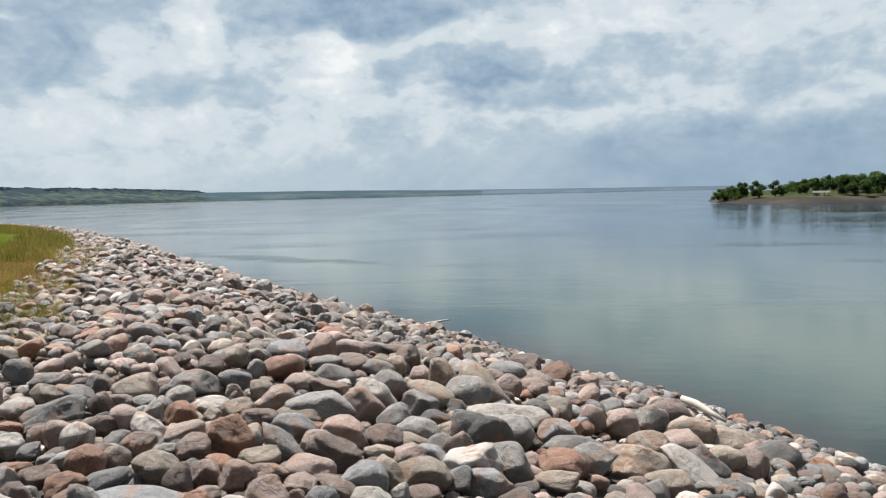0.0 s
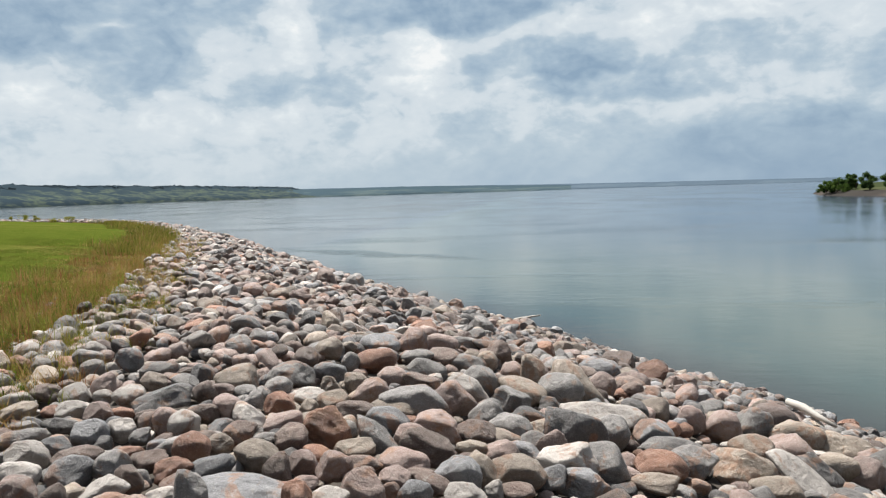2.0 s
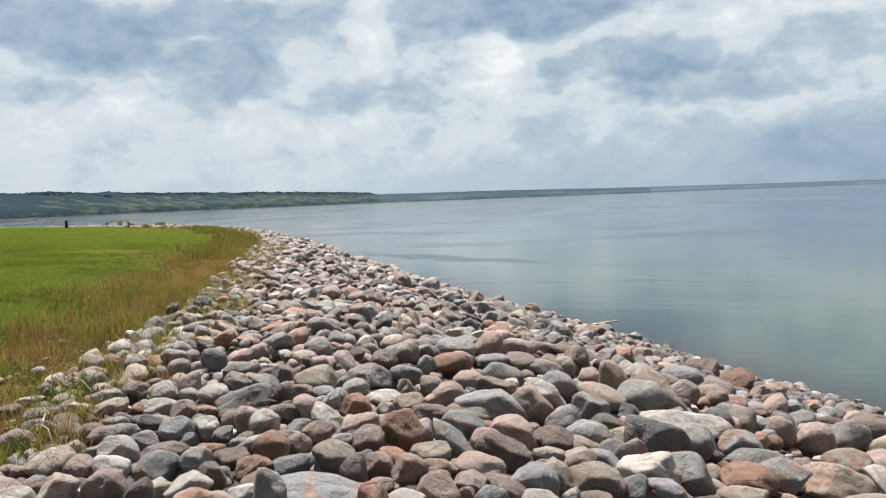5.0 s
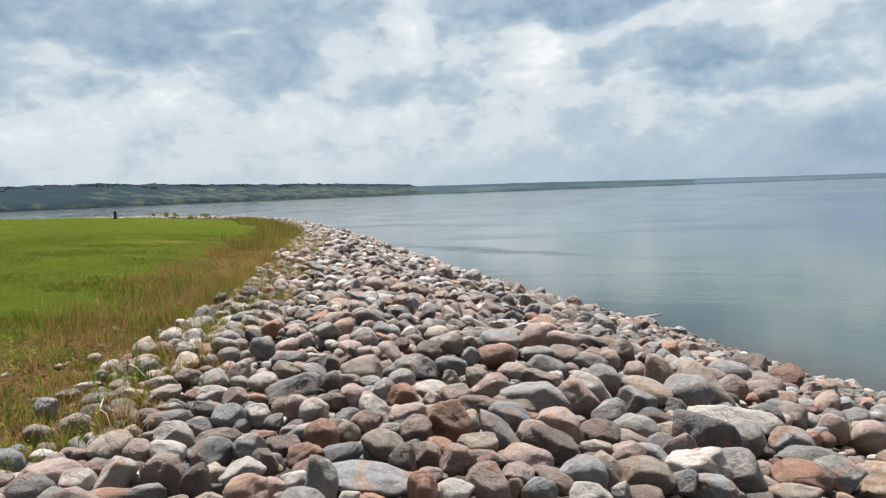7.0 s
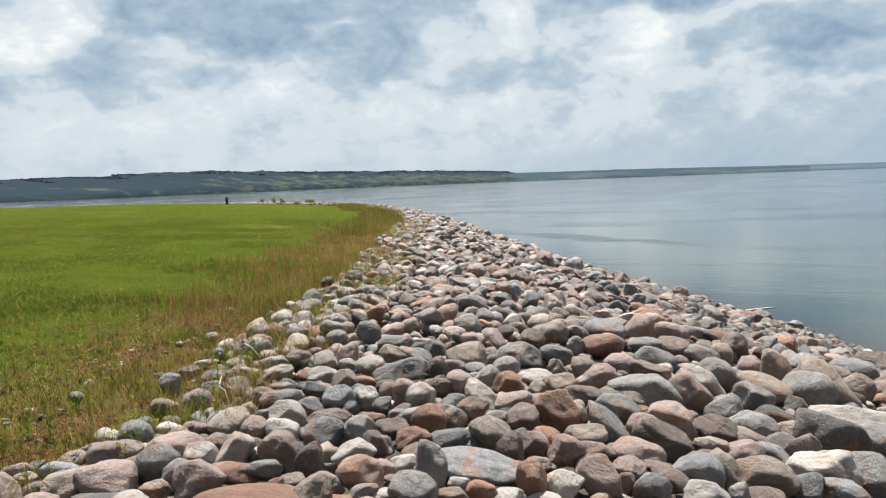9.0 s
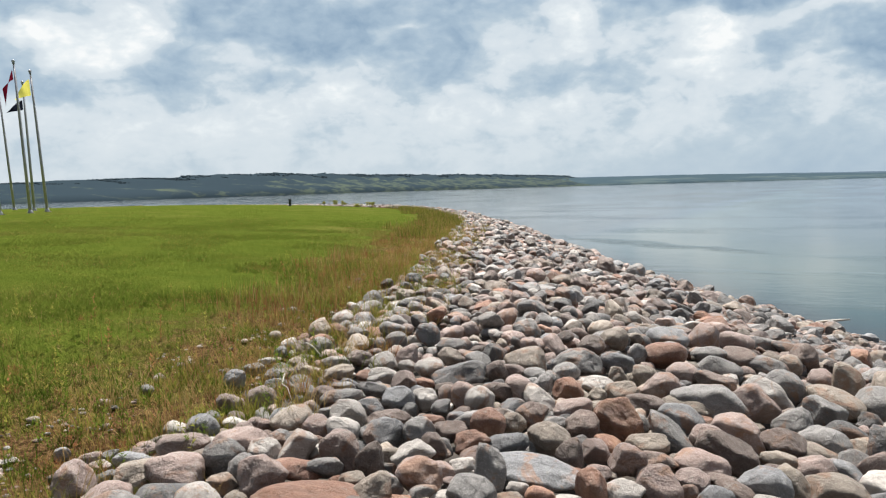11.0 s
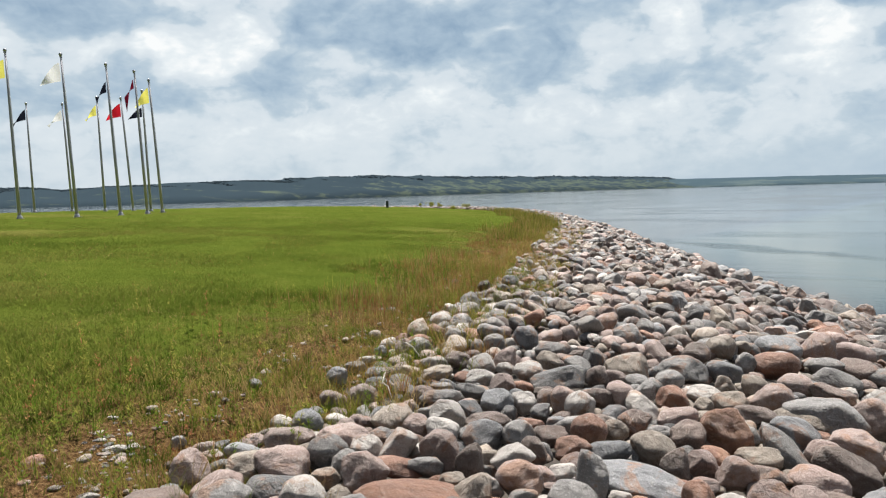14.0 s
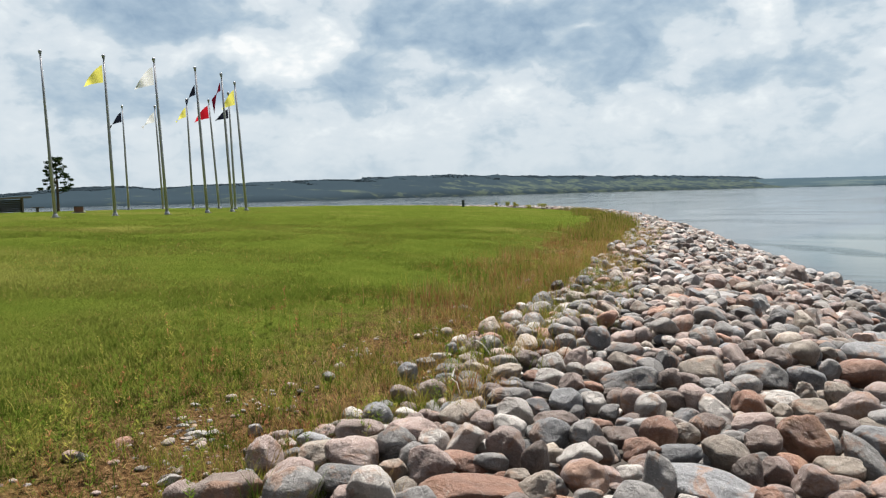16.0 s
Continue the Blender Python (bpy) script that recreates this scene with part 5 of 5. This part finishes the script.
def leafy_weeds(rng):
    """Upright weeds: a thin stem with narrow leaves all the way up."""
    C = along_edge(rng, 1100, 1.4, 13, -0.6, 2.5, 0.9)
    C = C[patchy(C, 0.9, -0.05, rng, 0.2, 61.0)]
    tall = rng.uniform(0.12, 0.40, len(C))
    leaves = (tall * 95).astype(int)
    idx = np.repeat(np.arange(len(C)), leaves)
    n = len(idx)
    foot = np.column_stack([C, ground(C)[0]])
    lean = rng.normal(0, 0.12, (len(C), 2))
    u = rng.uniform(0.12, 1.0, n)
    base = foot[idx] + np.column_stack([lean[idx] * (u * tall[idx])[:, None], u * tall[idx]])
    a = rng.uniform(0, 2 * math.pi, n)
    out = np.column_stack([np.cos(a), np.sin(a), rng.uniform(0.2, 0.9, n)]) * (rng.uniform(0.018, 0.05, n) * (1.25 - 0.6 * u))[:, None]
    side = np.column_stack([-np.sin(a), np.cos(a), np.zeros(n)]) * rng.uniform(0.003, 0.007, n)[:, None]
    V = np.stack([base, base + out * 0.5 + side, base + out, base + out * 0.5 - side], 1).reshape(-1, 3)
    F = np.arange(n * 4).reshape(-1, 4)
    m = len(C)
    b = rng.uniform(0, math.pi, m)
    wide = np.column_stack([np.cos(b), np.sin(b), np.zeros(m)]) * 0.0022
    tip = foot + np.column_stack([lean * tall[:, None], tall])
    SV = np.stack([foot - wide, foot + wide, tip + wide * 0.5, tip - wide * 0.5], 1).reshape(-1, 3)
    SF = np.arange(m * 4).reshape(-1, 4) + len(V)
    tone = rng.choice(3, m, p=[0.74, 0.2, 0.06])
    me = np_mesh("leafy_weeds", np.vstack([V, SV]), np.vstack([F, SF]), [GREEN_BLADE, YELLOW_WEED, RED_WEED], np.concatenate([tone[idx], tone]))
    tagged(new("leafy_weeds", me), "upright leafy weeds in the rough grass by the stones", "weeds", kind="stuff")


def grow_lawn():
    rng = np.random.default_rng(12)
    # short turf, thinner and longer-bladed with distance
    for name, r0, r1, n, h, w, mat in (("near_turf", 1.9, 13.0, 330000, (0.018, 0.055), 0.0055, TURF_BLADE), ("mid_turf", 9.0, 34.0, 240000, (0.015, 0.05), 0.012, TURF_BLADE),
                                       ("far_turf", 24.0, 66.0, 50000, (0.01, 0.03), 0.035, TURF_BLADE)):
        XY = sector(rng, n, r0, r1, 12, 76)
        dl = sample(LAWN_FIELD, XY)
        bare = np.array([noise.fractal((x * 0.8, y * 0.8, 2.0), 1.0, 2.0, 3) for x, y in XY])
        rr = np.hypot(XY[:, 0], XY[:, 1])
        keep = (rng.random(n) < np.clip((rr - r0) / (0.35 * r0) + 0.05, 0, 1)) & (rng.random(n) < np.clip((r1 - rr) / (0.3 * r1) + 0.05, 0, 1))
        keep &= (-dl > 0.1) & (rng.random(n) < np.clip((-dl - 0.9 + bare * 2.6 * np.clip(1.4 + dl / 4, 0.1, 1)) / 1.7, np.clip((-dl - 0.8) / 2.8, 0.05, 0.9), 1))
        XY, inl = XY[keep], -dl[keep]
        dryish = rng.random(len(XY)) < np.clip(0.6 - inl / 2.6, 0.03, 0.55)
        tall = np.interp(inl, [0, 2.0, 4.0], [1.5, 1.25, 1.0]) * (1 + 0.3 * np.clip(bare[keep], -0.6, 0.8))
        blades(name, "short green lawn grass with dry blades", XY, rng.uniform(*h, len(XY)) * tall, np.full(len(XY), w) * rng.uniform(0.6, 1.4, len(XY)),
               [mat, DRY_BLADE], rng, 1.1, dryish.astype(int))
    # dry litter lying on the soil
    XY = along_edge(rng, 110000, 0.5, 24, -0.3, 2.7, 1.05)
    XY = XY[patchy(XY, 0.9, -0.15, rng, 0.35, 3.0)]
    n = len(XY)
    blades("dry_litter", "ochre dead grass lying on the soil by the stones", XY, rng.uniform(0.005, 0.026, n), rng.uniform(0.003, 0.006, n) * (1 + XY[:, 1] / 14),
           [DRY_BLADE, RED_WEED, YELLOW_WEED], rng, 3.2, rng.choice(3, n, p=[0.50, 0.38, 0.12]))
    # thin upright stalks
    XY = along_edge(rng, 210, 0.8, 12, -0.2, 1.9, 1.0)
    n = len(XY)
    blades("weed_stalks", "thin upright weed stalks in the rough grass", XY, rng.uniform(0.12, 0.36, n), rng.uniform(0.004, 0.007, n),
           [GREEN_BLADE, RED_WEED, DRY_BLADE], rng, 0.18, rng.choice(3, n, p=[0.5, 0.25, 0.25]), "weeds")
    # dry grass that has grown in between the first stones
    C = along_edge(rng, 1500, 2.0, 26, -1.15, 0.7, 0.8)
    C = C[patchy(C, 0.8, -0.12, rng, 0.25, 40.0)]
    per = rng.integers(14, 46, len(C))
    idx = np.repeat(np.arange(len(C)), per)
    n = len(idx)
    size = rng.uniform(0.6, 1.7, len(C))[idx]
    XY = C[idx] + rng.normal(0, 0.045, (n, 2)) * size[:, None]
    blades("edge_grass", "thin straw-coloured and green grass between the stones", XY, rng.uniform(0.05, 0.22, n) * size, rng.uniform(0.002, 0.005, n) * (1 + XY[:, 1] / 14),
           [DRY_BLADE, YELLOW_WEED, GREEN_BLADE, RED_WEED], rng, 0.9, rng.choice(4, len(C), p=[0.46, 0.3, 0.16, 0.08])[idx])
    leafy_weeds(rng)
    # tufts and weeds along the stones
    for name, label, count, y0, y1, d1, big, mats, skew in (
            ("weed_tufts", "leafy green weeds in clumps by the stones", 1500, 0.5, 13, 2.9, 0.8, [GREEN_BLADE, GREEN_BLADE, YELLOW_WEED], 0.9),
            ("dry_tufts", "clumps of dry ochre grass by the stones", 900, 0.5, 13, 2.1, 0.65, [DRY_BLADE, RED_WEED, DRY_BLADE, YELLOW_WEED], 1.1),
            ("rough_tufts", "rough yellow-green grass along the farther stones", 1700, 10, 36, 1.9, 1.0, [DRY_BLADE, YELLOW_WEED, GREEN_BLADE, DRY_BLADE, RED_WEED], 1.1)):
        C = along_edge(rng, count, y0, y1, -0.75, d1, skew)
        per = rng.integers(10, 34, count)
        size = rng.uniform(0.6, 1.5, count) * big
        idx = np.repeat(np.arange(count), per)
        n = len(idx)
        XY = C[idx] + rng.normal(0, 0.05, (n, 2)) * size[idx][:, None]
        tone = rng.integers(0, len(mats), count)[idx]
        blades(name, label, XY, rng.uniform(0.03, 0.12, n) * size[idx], rng.uniform(0.004, 0.010, n) * big * (1 + np.maximum(XY[:, 1] - 10, 0) / 14),
               mats, rng, 1.1, tone)
    XY = along_edge(rng, 9500, 6.0, 30, -0.3, 1.9)
    XY = XY[patchy(XY, 0.55, 0.0, rng, 0.22, 7.0)]
    n = len(XY)
    blades("red_weeds", "tall red-brown dry weed stalks", XY, rng.uniform(0.10, 0.42, n) * np.interp(XY[:, 1], [0, 14, 28], [1, 1, 0.6]), rng.uniform(0.004, 0.010, n), [RED_WEED, DRY_BLADE, YELLOW_WEED], rng, 0.4,
           np.where(patchy(XY, 0.7, 0.0, rng, 0.15, 21.0), rng.choice(3, n, p=[0.7, 0.2, 0.1]), rng.choice(3, n, p=[0.1, 0.45, 0.45])), "weeds")
    XY = along_edge(rng, 8000, 19, 52, -0.25, 1.8)
    n = len(XY)
    blades("yellow_weeds", "yellow-green flowering weeds at the far stones", XY, rng.uniform(0.08, 0.42, n), rng.uniform(0.010, 0.026, n), [YELLOW_WEED, GREEN_BLADE, DRY_BLADE], rng, 0.5,
           rng.choice(3, n, p=[0.55, 0.25, 0.2]), "weeds")


def pebbles():
    """Small stones half sunk in the soil where the lawn ends."""
    rng = np.random.default_rng(31)
    XY = along_edge(rng, 2600, 0.5, 12, -0.4, 0.95, 1.6)
    XY = XY[patchy(XY, 1.1, 0.12, rng, 0.2, 15.0)]
    z = ground(XY)[0]
    Vs, Fs, Ms, base = [], [], [], 0
    for (x, y), h in zip(XY, z):
        V, F = SHAPES_FAR[int(rng.integers(len(SHAPES_FAR)))]
        L = rng.uniform(0.02, 0.06) if rng.random() < 0.9 else rng.uniform(0.06, 0.12)
        M = np.array(pose(x, y, h + 0.1 * L, 0, 0, rng.uniform(0, 360)) @ Matrix.Diagonal((L / 2, L * 0.38, L * 0.24, 1)))
        Vs.append(V @ M[:3, :3].T + M[:3, 3])
        Fs.append(F + base)
        Ms.append(np.full(len(F), int(rng.choice([PINK, GREY, TAN, TAN, BROWN]))))
        base += len(V)
    me = np_mesh("pebbles", np.vstack(Vs), np.vstack(Fs), STONE_MATS_JOINED, np.concatenate(Ms), smooth=True)
    tagged(new("pebbles", me), "small mixed pebbles half sunk in dry soil", "pebbles", kind="stuff")


# ---------------------------------------------------------------- flagpoles
def flag_mesh(seed, hoist, fly, droop, left, swing):
    """Cloth hung from the pole at the origin's top corner, blown along left and sagging."""
    rng = np.random.default_rng(seed)
    bm = bmesh.new()
    nu, nv = 12, 8
    ph = rng.uniform(0, 6)
    g = []
    for i in range(nu + 1):
        u = i / nu
        row = []
        for j in range(nv + 1):
            v = j / nv
            reach = 0.88 * fly * u * (0.86 + 0.14 * v)
            sag = droop * fly * u * (0.45 + 0.55 * u) * (1.0 - 0.72 * v)
            wave = 0.09 * math.sin(u * 7 + v * 2.5 + ph) * u + swing * reach * 0.3
            p = left * (reach * math.cos(droop * 0.7)) + Vector((-left.y, left.x, 0)) * wave
            row.append(bm.verts.new((p.x, p.y, -v * hoist - sag)))
        g.append(row)
    for i in range(nu):
        for j in range(nv):
            bm.faces.new((g[i][j], g[i + 1][j], g[i + 1][j + 1], g[i][j + 1]))
    return bm


def flagpole(seed, az, r, cloth_mat, colour, droop=0.7, fly=1.2, hoist=0.8, drop=0.45, tilt=0.0):
    """A pole that leans a little to the west, with its flag."""
    p = polar(az, r)
    p.z = surface_height(p.x, p.y)
    label = f"tall aluminium flagpole with a {colour} flag on the lawn" if cloth_mat else "tall bare aluminium flagpole on the lawn"
    t = thing("flagpole", label, "flagpole", Matrix.Translation(p) @ Matrix.Rotation(radians(-tilt), 4, polar(az, 1.0)), "flagpoles on the lawn")
    h = 7.65
    part("shaft", tube([(0, 0, 0), (0, 0, 3), (0, 0, 5.5), (0, 0, h)], [0.076, 0.072, 0.056, 0.038], 12), STEEL, t, smooth=True)
    part("collar", tube([(0, 0, 0.02), (0, 0, 0.10), (0, 0, 0.16)], [0.13, 0.12, 0.09], 12), STEEL, t)
    part("base_slab", box(-0.17, 0.17, -0.17, 0.17, -0.1, 0.02, 0.015), CONCRETE, t, "pale concrete footing")
    part("truck", tube([(0, 0, h), (0, 0, h + 0.06)], [0.065, 0.065], 10), STEEL, t)
    bm = bmesh.new()
    bmesh.ops.create_uvsphere(bm, u_segments=12, v_segments=8, radius=0.085, matrix=Matrix.Translation((0, 0, h + 0.13)))
    part("finial", bm, STEEL, t, smooth=True)
    part("halyard", tube([(0.1, 0.02, 1.2), (0.11, 0.02, 4.2), (0.07, 0.01, h - 0.02)], [0.008, 0.008, 0.008], 5), FLAG_WHITE, t)
    if cloth_mat:
        left = Vector((-math.cos(radians(az)), -math.sin(radians(az)), 0))
        ob = part("flag", flag_mesh(seed, hoist, fly, droop, left, 0.4), cloth_mat, t, f"{colour} cloth", smooth=True)
        ob.location = left * 0.09 + Vector((0, 0, h - drop))
    return t


def raise_flags():
    flagpole(1, 68.92, 40.0, None, "", tilt=1.6)
    flagpole(2, 65.17, 40.2, FLAG_YELLOW, "yellow", 0.75, 1.15, 0.85, 0.3, 1.0)
    flagpole(3, 64.24, 61.2, FLAG_BLACK, "black", 0.95, 1.3, 0.75, 0.3, 0.7)
    flagpole(4, 61.73, 40.3, FLAG_WHITE, "white", 0.75, 1.2, 0.9, 0.25, 2.0)
    flagpole(5, 61.95, 60.8, FLAG_WHITE, "white", 0.9, 1.4, 0.75, 0.3, 1.8)
    flagpole(6, 59.90, 56.4, FLAG_YELLOW, "yellow", 1.0, 1.1, 0.7, 0.4, 0.9)
    flagpole(7, 58.95, 42.5, FLAG_BLACK, "black", 1.2, 0.95, 0.55, 0.75, 2.2)
    flagpole(8, 58.08, 56.2, FLAG_RED, "red", 0.7, 1.3, 0.9, 0.25, 3.0)
    flagpole(9, 57.18, 44.3, FLAG_DARK_RED, "dark red", 1.5, 1.2, 0.5, 0.3, 2.1)
    flagpole(10, 56.92, 52.2, FLAG_BLACK, "black and white", 0.6, 1.1, 0.6, 0.95, 1.2)
    flagpole(11, 56.16, 47.4, FLAG_YELLOW, "yellow and white", 0.85, 1.1, 0.9, 0.3, 2.8)


# ---------------------------------------------------------------- driftwood and sticks
def stick(name, label, points, thick, mat, category="driftwood"):
    ob = part(name, tube(points, [thick * f for f in np.interp(np.linspace(0, 1, len(points)), [0, 0.3, 1], [0.8, 1.0, 0.35])], 7), mat, None, label, True)
    return tagged(ob, category=category)


def lay_driftwood():
    stick("drift_log", "bleached driftwood pole at the water's edge", [(-0.55, 18.95, 0.18), (-0.32, 18.8, 0.24), (-0.08, 18.65, 0.31), (0.12, 18.52, 0.36)], 0.04, BLEACHED)
    stick("drift_log", "forked bleached driftwood lying on the stones", [(-0.58, 18.7, 0.2), (-0.32, 18.65, 0.27), (-0.13, 18.5, 0.27)], 0.03, WEATHERED)
    stick("drift_log", "white weathered log among the stones", [(3.25, 10.05, 0.62), (3.37, 9.85, 0.60), (3.48, 9.6, 0.55), (3.6, 9.38, 0.5)], 0.06, BLEACHED)
    stick("dry_stick", "pale dry stick on the stones by the grass", [(-4.9, 5.75, 1.96), (-4.7, 5.65, 2.03), (-4.5, 5.5, 2.04), (-4.3, 5.36, 1.99)], 0.008, BLEACHED, "stick")
    stick("dry_stick", "pale crooked dry stick among the stones", [(-4.16, 4.66, 2.0), (-4.05, 4.55, 2.05), (-3.92, 4.36, 2.03), (-3.78, 4.26, 2.04), (-3.66, 4.16, 1.98)], 0.005, BLEACHED, "stick")


# ---------------------------------------------------------------- things on the far lawn
def bollard():
    p = polar(39.72, 60.5)
    p.z = surface_height(p.x, p.y)
    t = thing("bollard", "short dark green post on the edge of the lawn", "post", Matrix.Translation(p) @ Matrix.Diagonal((0.62, 0.62, 0.9, 1.0)))
    part("body", box(-0.13, 0.13, -0.13, 0.13, -0.1, 0.52, 0.03), DARK_PAINT, t)
    part("cap", box(-0.16, 0.16, -0.16, 0.16, 0.50, 0.60, 0.03), DARK_PAINT, t)
    part("foot", box(-0.17, 0.17, -0.17, 0.17, -0.1, 0.10, 0.03), DARK_PAINT, t)


def pine():
    rng = np.random.default_rng(77)
    p = polar(68.7, 62.0)
    p.z = surface_height(p.x, p.y) - 0.1
    t = thing("pine_tree", "dark open-crowned pine beyond the flagpoles", "tree", Matrix.Translation(p))
    h = 3.95
    part("trunk", tube([(0, 0, 0), (0.05, 0.02, h * 0.5), (0.0, 0.03, h)], [0.13, 0.09, 0.025], 8), BARK, t)
    centres, radii = [], []
    for i in range(34):
        u = 0.38 + 0.62 * i / 33
        a = i * 2.4 + rng.uniform(-0.4, 0.4)
        reach = (1.05 * (1.1 - u) ** 0.8 + 0.28) * rng.uniform(0.6, 1.2)
        tip = (math.cos(a) * reach, math.sin(a) * reach, h * u + 0.12)
        if i % 3 == 0:
            part("limb", tube([(0, 0, h * u - 0.1), (tip[0] * 0.5, tip[1] * 0.5, h * u - 0.04), tip], [0.04, 0.03, 0.012], 5), BARK, t)
        for f in (0.55, 1.0):
            centres.append((tip[0] * f, tip[1] * f, tip[2]))
            radii.append(0.27 * f * rng.uniform(0.6, 1.15))
    V, F = leaf_cloud(rng, centres, radii, 4600, 0.055, 0.5)
    ob = new("crown", np_mesh("crown", V, F, [NEEDLE]))
    ob.parent = t


def shelter():
    p = polar(71.9, 61.0)
    p.z = surface_height(p.x, p.y)
    t = thing("picnic_shelter", "small weathered wooden shelter at the end of the lawn", "shelter", Matrix.Translation(p) @ pose(0, 0, 0, 0, 0, 74) @ Matrix.Scale(0.87, 4))
    for x in (-1.5, 1.3):
        for y in (-0.8, 0.8):
            part("post", box(x - 0.07, x + 0.07, y - 0.07, y + 0.07, -0.1, 1.15, 0.01), WEATHERED, t)
    for i in range(7):
        part("board", box(-1.45, 1.25, 0.80, 0.86, 0.05 + i * 0.145, 0.18 + i * 0.145, 0.008), WEATHERED, t)
    for i in range(5):
        part("side_board", box(1.25, 1.31, -0.7, 0.74, 0.10 + i * 0.15, 0.23 + i * 0.15, 0.008), WEATHERED, t)
    bm = box(-1.75, 1.95, -1.1, 1.1, 1.10, 1.24, 0.02)
    for v in bm.verts:
        v.co.z += 0.04 * v.co.x
    part("roof", bm, WEATHERED, t, "flat board roof")
    part("table_top", box(1.95, 2.9, -0.4, 0.4, 0.36, 0.42, 0.01), WEATHERED, t)
    part("table_leg", box(2.3, 2.5, -0.3, 0.3, -0.1, 0.36, 0.01), WEATHERED, t)
    p = polar(67.45, 51.0)
    p.z = surface_height(p.x, p.y)
    t = thing("sign_box", "low red-brown box on a pale slab on the lawn", "box", Matrix.Translation(p) @ pose(0, 0, 0, 0, 0, 68))
    part("body", box(-0.26, 0.26, -0.2, 0.2, 0.05, 0.38, 0.03), RED_BROWN, t)
    part("lid", box(-0.29, 0.29, -0.23, 0.23, 0.36, 0.42, 0.015), ROOFING, t)
    part("slab", box(-0.4, 0.4, -0.35, 0.35, -0.1, 0.06, 0.02), CONCRETE, t)


def shrub(az, r, h, w, seed, mat):
    rng = np.random.default_rng(seed)
    p = polar(az, r)
    p.z = surface_height(p.x, p.y)
    t = thing("shrub", "wispy yellow-green weed clump at the end of the lawn", "shrub", Matrix.Translation(p), "shrubs at the lawn's end")
    centres, radii = [], []
    for i in range(6):
        a = rng.uniform(0, 6.28)
        c = (math.cos(a) * w * 0.3, math.sin(a) * w * 0.3, h * rng.uniform(0.35, 0.85))
        centres.append(c)
        radii.append(w * rng.uniform(0.16, 0.28))
        if i < 3:
            part("stem", tube([(0, 0, -0.05), (c[0] * 0.6, c[1] * 0.6, c[2] * 0.6), c], [0.02, 0.014, 0.006], 5), BARK, t)
    V, F = leaf_cloud(rng, centres, radii, 260, 0.04)
    ob = new("leaves", np_mesh("leaves", V, F, [mat]))
    ob.parent = t


def pavilion():
    p = polar(-27.1, 186.0)
    p.z = float(point_height((p.x, p.y))[0])
    t = thing("pavilion", "small white shelter with a grey roof among the trees", "building", Matrix.Translation(p) @ pose(0, 0, 0, 0, 0, -30) @ Matrix.Scale(0.85, 4))
    part("wall", box(-1.9, -0.5, -0.8, 0.8, -0.1, 0.85, 0.02), WHITE_WALL, t)
    for x in (0.6, 1.7):
        for y in (-0.75, 0.75):
            part("post", box(x - 0.06, x + 0.06, y - 0.06, y + 0.06, -0.1, 0.85), WHITE_WALL, t)
    bm = box(-2.2, 2.1, -1.1, 1.1, 0.84, 0.96, 0.02)
    for v in bm.verts:
        if v.co.z > 0.9:
            v.co.y *= 0.25
            v.co.z += 0.42
    part("roof", bm, ROOFING, t)
    part("door", box(-1.4, -1.0, -0.83, -0.79, 0.0, 0.6), ROOFING, t)


scatter_stones()
grow_lawn()
pebbles()
raise_flags()
lay_driftwood()
bollard()
pine()
shelter()
pavilion()
shrub(33.6, 58.5, 0.50, 0.9, 41, YELLOW_WEED)
shrub(34.5, 61.0, 0.30, 1.0, 42, YELLOW_WEED)
shrub(35.7, 62.0, 0.5, 0.5, 43, YELLOW_WEED)
shrub(36.5, 62.5, 0.55, 0.8, 44, YELLOW_WEED)
shrub(37.1, 62.5, 0.45, 0.4, 45, YELLOW_WEED)
